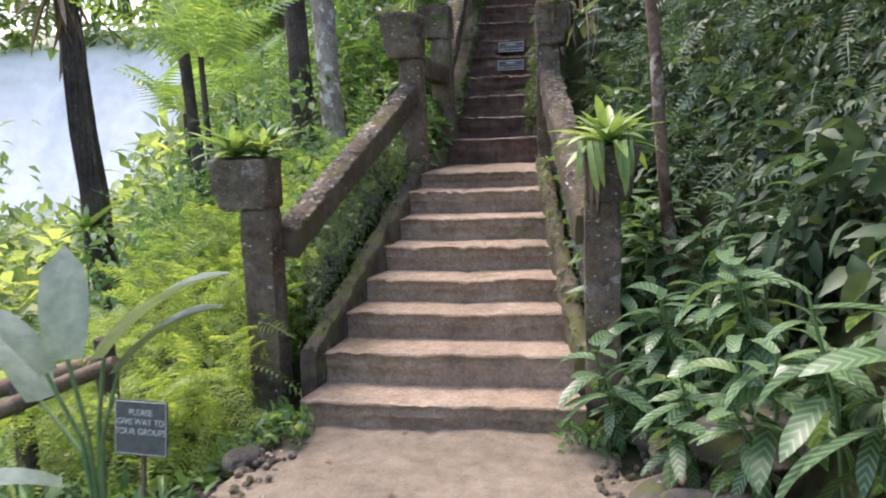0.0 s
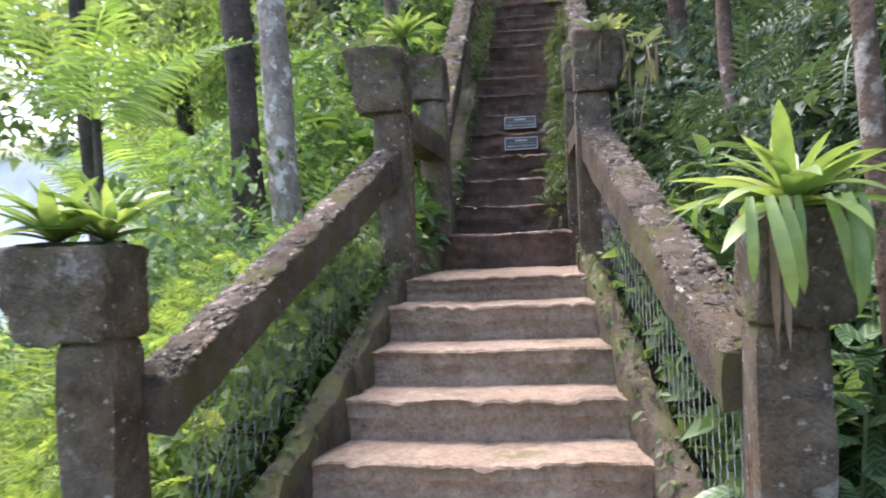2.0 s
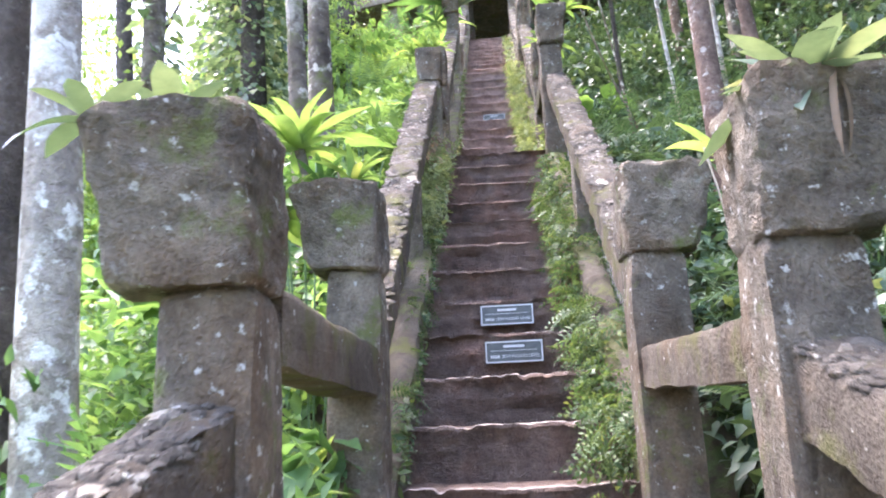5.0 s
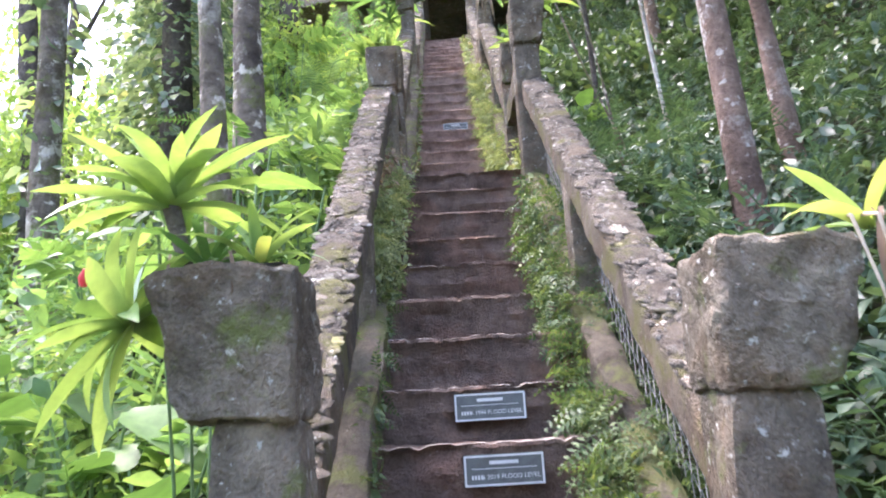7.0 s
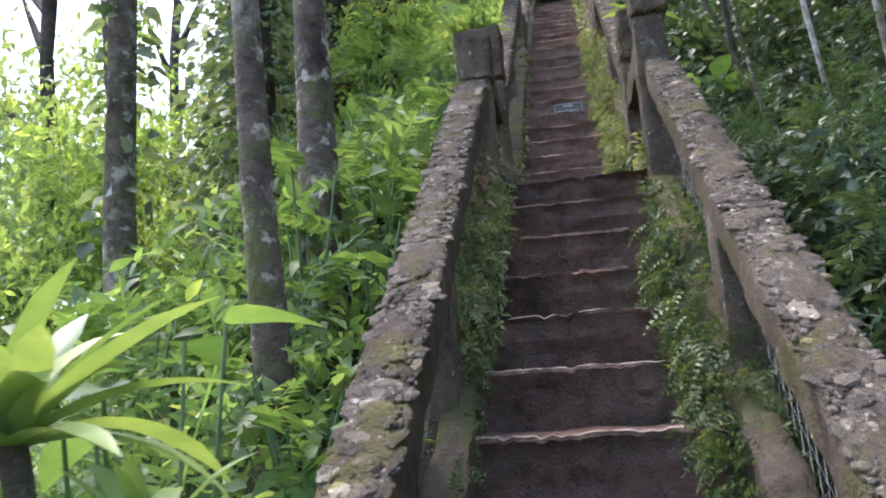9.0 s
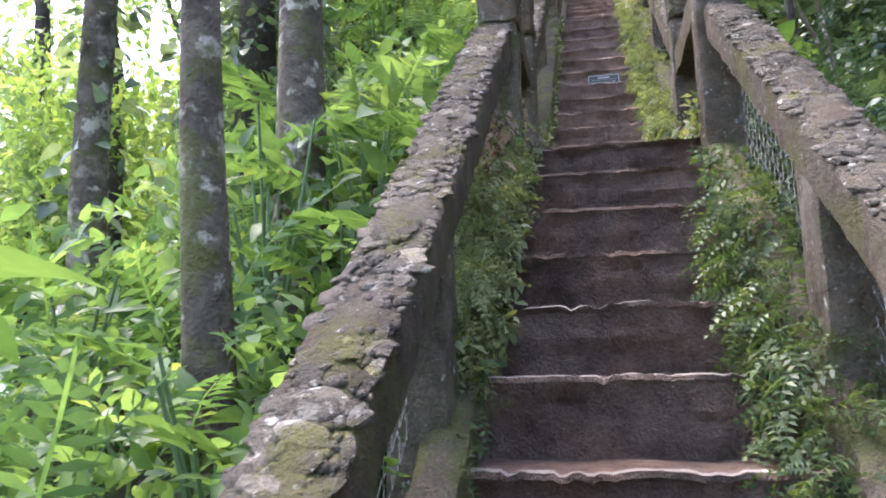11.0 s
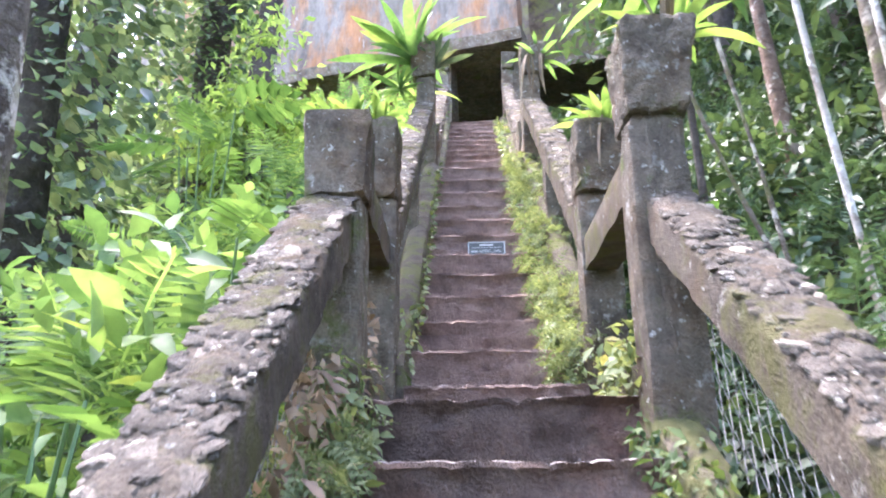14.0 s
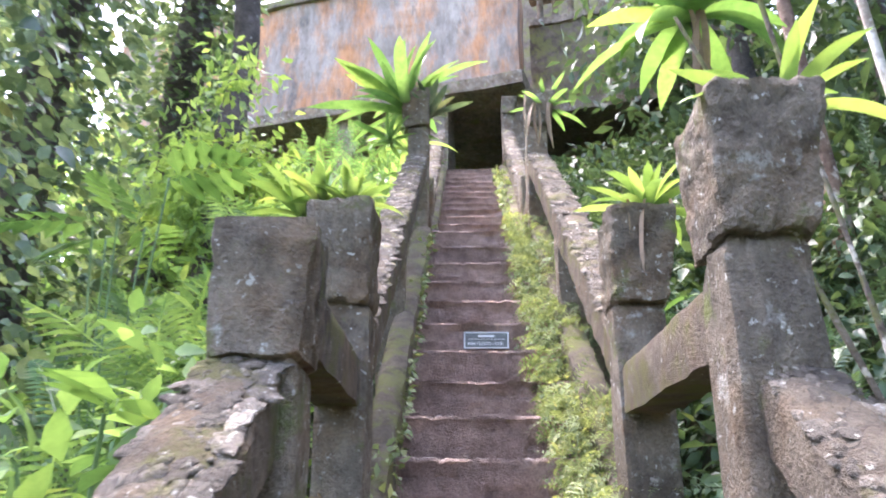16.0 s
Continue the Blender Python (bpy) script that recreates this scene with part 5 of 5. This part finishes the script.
fern_stem = thing("fern_stem", "thin mossy stem carrying a nest fern", "tree", at=(3.02, 13.0, 5.65))
part("trunk", tube([(0.06, 0.05, -0.6), (0.03, 0.03, 0.4), (0.0, 0.0, 1.2), (-0.10, -0.04, 1.86)], [0.035, 0.03, 0.026, 0.02], 8), BARK_DARK, fern_stem, smooth=True)
rosette((-2.45, 6.25, 0.65), 0.5, 24, "lime-green bromeliad clinging to a tree trunk", 15, (0, 70))
rosette((-2.66, 6.45, 3.05), 0.85, 22, "green nest fern arching from a tree trunk", 78, (5, 75), 0, NEST, "nest_fern", "fern")
rosette((-2.66, 6.5, 3.05), 0.85, 20, "drooping dry brown fronds clinging to a trunk", 76, (-75, -15), 0, DRY, "dry_fronds", "fronds")
BLADES = [strap_mesh("blade", 1.0, 0.06, a, FERN_LEAF) for a in (0.8, 1.3)]
for i, (x, y, s) in enumerate(((0.30, 1.75, 0.45), (0.05, 2.1, 0.4), (-0.25, 2.45, 0.4), (0.42, 2.45, 0.25), (0.5, 2.9, 0.25), (2.62, 2.9, 0.25))):
    rosette((x, y, gz(x, y)), s, 20, "tuft of long green grass blades by the path", 60 + i, (30, 85), 0, BLADES, "grass_tuft", "grass")
flower = thing("red_flower", "small red bromeliad flower spike", "flower", at=(0.74, 6.46, 2.56))
part("petal", tube([(0, 0, 0), (0.003, -0.005, 0.015), (0.006, -0.01, 0.03)], [0.007, 0.011, 0.003], 7), PETAL, flower, smooth=True)

ORCH = [strap_mesh("leaf", 1.0, 0.20, a, DEEP_LEAF) for a in (0.5, 0.9)]
rosette((2.09, 5.50, 2.37), 0.24, 22, "spiky green orchid clump with pale roots on a pillar", 16, (-10, 70), 3, ORCH, "orchid", "orchid")
rosette((2.30, 5.60, 2.30), 0.26, 16, "spiky green orchid clump hanging beside a pillar", 17, (-40, 60), 3, ORCH, "orchid", "orchid")
rosette((0.90, 5.48, 2.36), 0.22, 12, "small leafy plant sprouting on a pillar", 18, (10, 70), 0, ORCH, "leafy_plant", "plant")
rosette((0.78, 5.38, 2.36), 0.18, 9, "small leafy plant sprouting on a pillar", 19, (-10, 60), 0, ORCH, "leafy_plant", "plant")

# bushes with pale-striped lance leaves beside the path
LANCE = [strap_mesh("leaf", 1.0, 0.21, a, STRIPED_LEAF, 7) for a in (0.5, 0.9, 1.3)]
STEM = plain_mat("green_stem", (0.10, 0.17, 0.06), 0.6)
bush_spots = [(2.62, 3.05, 0.42), (2.45, 2.92, 0.30), (2.85, 2.75, 0.5), (2.75, 2.35, 0.35), (3.0, 2.45, 0.6), (3.15, 2.05, 0.5), (2.9, 1.95, 0.28), (3.25, 2.9, 0.8), (3.45, 2.4, 0.85), (3.3, 1.65, 0.4), (2.75, 3.3, 0.75), (2.6, 3.75, 0.8), (3.6, 1.9, 0.7), (2.95, 2.95, 0.6), (3.1, 3.2, 0.8), (2.8, 2.55, 0.4), (3.4, 3.3, 0.9), (3.05, 1.6, 0.4), (2.66, 3.18, 0.6), (2.72, 2.95, 0.4), (2.52, 3.12, 0.3), (2.9, 3.45, 0.8), (2.72, 3.62, 0.8), (2.5, 3.62, 0.5), (2.55, 3.5, 0.45), (2.75, 4.2, 0.95), (2.6, 4.9, 1.2)]
for i, (x, y, z) in enumerate(bush_spots):
    base = gz(x, y)
    z = base + 0.24 + 0.45 * ((i * 7) % 5) / 5
    t = thing("striped_bush", "bushy plant with pale-striped lance leaves on the bank", "bush", "striped bushes by the path", at=(x, y, base - 0.03))
    r = np.random.default_rng(300 + i)
    for s in range(3):
        top = Vector((r.uniform(-0.14, 0.1), r.uniform(-0.2, 0.1), z - base + r.uniform(-0.05, 0.15)))
        part("stem", tube([(0, 0, 0), top * 0.5 + Vector((0.02, 0, 0.03)), top], [0.009, 0.007, 0.005], 5), STEM, t)
        for k in range(11):
            sz = r.uniform(0.15, 0.28)
            up = -40 + 7 * k + r.uniform(-12, 12)
            f = 0.4 + 0.6 * k / 10
            m = Matrix.Translation(top * f) @ pose(0, 0, 0, 0, 0, 137.5 * k + 50 * s + r.uniform(-20, 20)) @ pose(0, 0, 0, up, r.uniform(-20, 20), 0) @ Matrix.Diagonal((sz, sz, sz, 1))
            piece("leaf", LANCE[k % 3], t, m)

# tall plant with broad paddle leaves, beside the sign
PADDLE = [strap_mesh("leaf", 1.0, 0.30, a, PADDLE_LEAF, 10, 0.3) for a in (0.35, 0.8)]
pad = thing("paddle_plant", "tall plant with broad glossy green paddle leaves greyed by painted sky reflection", "plant", at=(0.40, 2.05, 0.0))
for k, (dx, dy, dz, yaw, up, ln) in enumerate(((-0.08, 0.0, 0.66, 25, 78, 0.42), (0.08, 0.0, 0.67, -80, 52, 0.58), (-0.18, 0.0, 0.60, 85, 52, 0.36), (0.15, -0.02, 0.62, -75, 50, 0.46), (-0.3, 0.1, 0.45, 60, 50, 0.42), (-0.05, -0.15, 0.2, 130, 30, 0.4))):
    part("stem", tube([(0.0, 0, gz(0.40, 2.05) - 0.03), (dx * 0.3, dy * 0.5, dz * 0.55), (dx, dy, dz)], [0.012, 0.010, 0.008], 7), STEM, pad)
    piece("leaf", PADDLE[k % 2], pad, pose(dx, dy, dz, 0, 0, yaw) @ pose(0, 0, 0, up, 0, 0) @ Matrix.Diagonal((ln * 1.15, ln * 1.1, ln, 1)))

# palms
PALM = frond_shape(1.0, 0.66, 16, 0.35, 0.25, 0.72)


def palm(at, size, n, label, seed, height=0.0, tilt=(15, 55), mat_=PALM_LEAF):
    t = thing("palm", label, "palm", "palms", at=at)
    r = np.random.default_rng(seed)
    me_ = bpy.data.meshes.new("frond")
    me_.from_pydata([tuple(v) for v in PALM[0]], [], PALM[1])
    me_.materials.append(mat_)
    if height:
        part("trunk", tube([(0, 0, -height - 0.1), (0.02, 0, -height * 0.5), (0, 0, 0.02)], [0.035, 0.03, 0.025], 8, 0.004), BARK_DARK, t, smooth=True)
    for i in range(n):
        s = size * r.uniform(0.75, 1.15)
        m = pose(0, 0, 0, 0, 0, 360 * i / n + r.uniform(-18, 18)) @ pose(0, 0, 0, r.uniform(*tilt), r.uniform(-25, 25), 0) @ Matrix.Diagonal((s, s, s, 1))
        piece("frond", me_, t, m)
    return t


palm((-0.85, 5.7, gz(-0.85, 5.7) + 1.75), 1.05, 13, "feathery palm with arching green fronds", 1, 1.75)
palm((-1.9, 8.6, gz(-1.9, 8.6) + 1.0), 1.1, 11, "feathery palm with arching green fronds", 2, 1.0)
palm((-2.2, 7.9, gz(-2.2, 7.9) + 1.6), 1.1, 10, "bright sunlit palm with drooping fronds", 3, 1.6)
palm((0.25, 11.6, gz(0.25, 11.6) + 0.7), 0.65, 10, "feathery fern-leaved palm beside the stairs", 4, 0.7, (20, 70), BRIGHT_LEAF)
palm((2.56, 3.42, 2.62), 0.62, 8, "drooping pale fronds at the top of a cane", 5, 0.0, (-45, 30))
palm((0.1, 13.2, gz(0.1, 13.2) + 0.8), 0.65, 10, "feathery fern-leaved palm beside the stairs", 6, 0.8, (20, 70), BRIGHT_LEAF)

palm((-2.72, 6.6, 3.2), 0.9, 10, "dark drooping dead palm fronds on a trunk", 7, 0.3, (-65, 10), DEEP_LEAF)
palm((0.50, 9.75, gz(0.50, 9.75) + 0.4), 0.55, 8, "tall feathery fern beside the handrail", 8, 0.45, (25, 75), BRIGHT_LEAF)
palm((0.30, 10.9, gz(0.30, 10.9) + 0.5), 0.6, 8, "tall feathery fern beside the handrail", 9, 0.6, (20, 70), BRIGHT_LEAF)
trailing("moss_fern", 600, 0.96, 1.12, 8.5, 10.1, -0.02, 0.32, 0.05, MOSS_LEAF, "yellow-green ferns along the stair edge", 43, (0.3, -0.5, -0.6))
trailing("moss_fern", 700, 0.96, 1.12, 8.5, 10.1, 0.02, 0.36, 0.11, MOSS_LEAF, "yellow-green ferns along the stair edge", 143, (0.5, -0.4, -0.6), None, FRONDLET)
trailing("dry_ferns", 800, 0.94, 1.10, 9.3, 10.6, -0.02, 0.5, 0.05, DEAD, "dry reddish-brown ferns against a pillar", 41, (0.3, -0.6, -0.5))
trailing("pillar_moss", 500, 1.90, 2.08, 10.15, 11.0, -0.05, 0.35, 0.06, MOSS_LEAF, "pale moss fern tuft at a pillar foot", 42, (-0.3, -0.6, 0.1))
rope_tree = bpy.data.objects["tree.005"]
for k in range(7):
    x = -0.16 + 0.05 * k
    part("hanging_vine", tube([(x + 0.03 * math.sin(j * 1.3 + k), -0.17 - 0.02 * k, 1.2 + j * 0.55) for j in range(8)], 0.008, 5), BARK_DARK, rope_tree, "thin hanging aerial root")

SWORD = frond_shape(1.0, 0.22, 22, 0.75, 0.35, 0.62)
cover("sword_ferns", SWORD, 34, (-0.5, 0.55, 9.9, 11.6), (0.3, 0.9), (-0.5, -0.7, 0.1), 0.48, PLANT_LEAF, "long bright sword fern fronds beside the handrail", 54)
LOBED = frond_shape(1.0, 0.8, 7, 0.3, 0.1, 1.7)
lobe_me = bpy.data.meshes.new("leaf")
lobe_me.from_pydata([tuple(v) for v in LOBED[0]], [], LOBED[1])
lobe_me.materials.append(PLANT_LEAF)
HEART_V, HEART_F = leaf_shape(1.0, 0.62, 6, 0.25, 0.2, 0.55, 0.9)
heart_me = bpy.data.meshes.new("leaf")
heart_me.from_pydata([tuple(v) for v in HEART_V], [], HEART_F)
heart_me.polygons.foreach_set("use_smooth", [True] * len(heart_me.polygons))
heart_me.materials.append(PLANT_LEAF)
for i, (x, y, dz, s, me_) in enumerate(((0.78, 7.02, 1.62, 0.17, heart_me), (0.55, 7.35, 0.5, 0.30, heart_me), (0.25, 7.6, 0.6, 0.34, heart_me), (0.62, 8.15, 0.55, 0.28, lobe_me), (-0.2, 8.1, 0.6, 0.34, heart_me), (0.66, 8.9, 0.6, 0.26, lobe_me), (0.1, 9.9, 0.7, 0.34, lobe_me), (0.62, 10.3, 0.7, 0.3, lobe_me), (-0.5, 9.2, 0.7, 0.36, lobe_me), (0.5, 11.8, 0.8, 0.34, lobe_me), (0.1, 11.45, 5.6 - gz(0.1, 11.45), 0.36, lobe_me), (0.36, 9.0, 3.75 - gz(0.36, 9.0), 0.24, lobe_me), (0.60, 9.3, 3.8 - gz(0.60, 9.3), 0.26, lobe_me), (0.0, 6.0, 0.5, 0.3, lobe_me), (0.55, 6.3, 0.4, 0.26, lobe_me), (-0.4, 5.4, 0.4, 0.3, lobe_me), (2.7, 12.4, 0.7, 0.3, heart_me))):
    base = gz(x, y)
    t = thing("big_leaf_plant", "plant with large sunlit yellow-green leaves" if me_ is heart_me else "plant with large lobed yellow-green leaves", "plant", "large-leaved undergrowth", at=(x, y, base - 0.03))
    r = np.random.default_rng(500 + i)
    tall = dz > 1.1
    for k in range(5 if tall else 9):
        yaw = 137.5 * k + r.uniform(-20, 20)
        top = Vector((-math.sin(radians(yaw)) * 0.14, math.cos(radians(yaw)) * 0.14, dz * (r.uniform(0.88, 1.04) if tall else r.uniform(0.55, 1.15))))
        part("stem", tube([(0, 0, 0), top * 0.6 + Vector((0, 0, 0.03)), top], [0.005, 0.0045, 0.004] if tall else [0.009, 0.007, 0.005], 5), STEM, t)
        sz = s * r.uniform(0.75, 1.2)
        piece("leaf", me_, t, Matrix.Translation(top) @ pose(0, 0, 0, 0, 0, yaw) @ pose(0, 0, 0, r.uniform(-25, 35), r.uniform(-25, 25), 0) @ Matrix.Diagonal((sz, sz, sz, 1)))

# ---- the small sign and the bark fence ----
sign = thing("notice_sign", "small dark sign with white lettering among ferns", "sign", at=(0.343, 2.45, 0.09))
sign.scale = (0.92, 0.92, 0.92)
sign.rotation_euler = (radians(-8), 0, radians(-6))
part("plate", box_bm(0.30, 0.012, 0.27, (0, 0, 0.14), 0.003), PLAQUE, sign)
for s in (-1, 1):
    part("border", box_bm(0.29, 0.003, 0.003, (0, -0.0072, 0.14 + s * 0.128)), PALE, sign)
    part("border", box_bm(0.003, 0.003, 0.256, (s * 0.145, -0.0072, 0.14)), PALE, sign)
part("stake", box_bm(0.02, 0.02, 0.55, (0, 0.017, -0.12)), WOOD, sign)
for k, line in enumerate(("PLEASE", "GIVE WAY TO", "TOUR GROUPS")):
    text_mesh(line, 0.043, PALE, sign, Matrix.Translation((0, -0.0075, 0.215 - 0.047 * k)) @ pose(0, 0, 0, 90))
fence = thing("log_fence", "low weathered split-log fence rail", "fence", at=(-0.4, 2.95, 0.0))
part("rail", tube([(-0.55, -0.36, 0.05), (-0.02, -0.35, 0.25), (0.30, -0.34, 0.38), (0.55, -0.33, 0.47)], [0.045, 0.042, 0.042, 0.038], 12, 0.008, 3), WOOD, fence, smooth=True)
part("rail", tube([(-0.9, 0.1, 0.05), (-0.3, 0.1, 0.22), (0.2, 0.12, 0.34)], [0.04, 0.045, 0.04], 10, 0.01, 5), WOOD, fence, smooth=True)
for x, y in ((-0.32, 0.08), (0.2, 0.1)):
    part("post", tube([(x, y, -0.6), (x, y, 0.1), (x + 0.01, y, 0.47)], [0.06, 0.055, 0.05], 10, 0.008, 8), BARK_DARK, fence, smooth=True)

# rocks along the path
rr = np.random.default_rng(11)
for x, y, s in ((2.62, 2.3, 0.13), (2.72, 2.05, 0.16), (2.66, 2.62, 0.10), (2.6, 2.85, 0.09), (2.85, 1.75, 0.17), (0.62, 2.35, 0.09), (0.55, 2.1, 0.11), (0.75, 2.62, 0.08), (0.45, 1.75, 0.1), (2.95, 2.2, 0.2)):
    bm = bmesh.new()
    bmesh.ops.create_icosphere(bm, subdivisions=3, radius=1.0)
    jitter(bm, 0.35, 1.1, x * 7 + y)
    jitter(bm, 0.1, 4.0, x + y)
    bmesh.ops.scale(bm, vec=(s * rr.uniform(0.9, 1.4), s * rr.uniform(0.8, 1.2), s * 0.65), verts=bm.verts)
    ob = part("edge_rock", bm, ROCK, smooth=True)
    ob.location = (x, y, gz(x, y) + s * 0.2)
    tagged(ob, "mossy grey rock at the path edge", "rock", "rocks along the path")
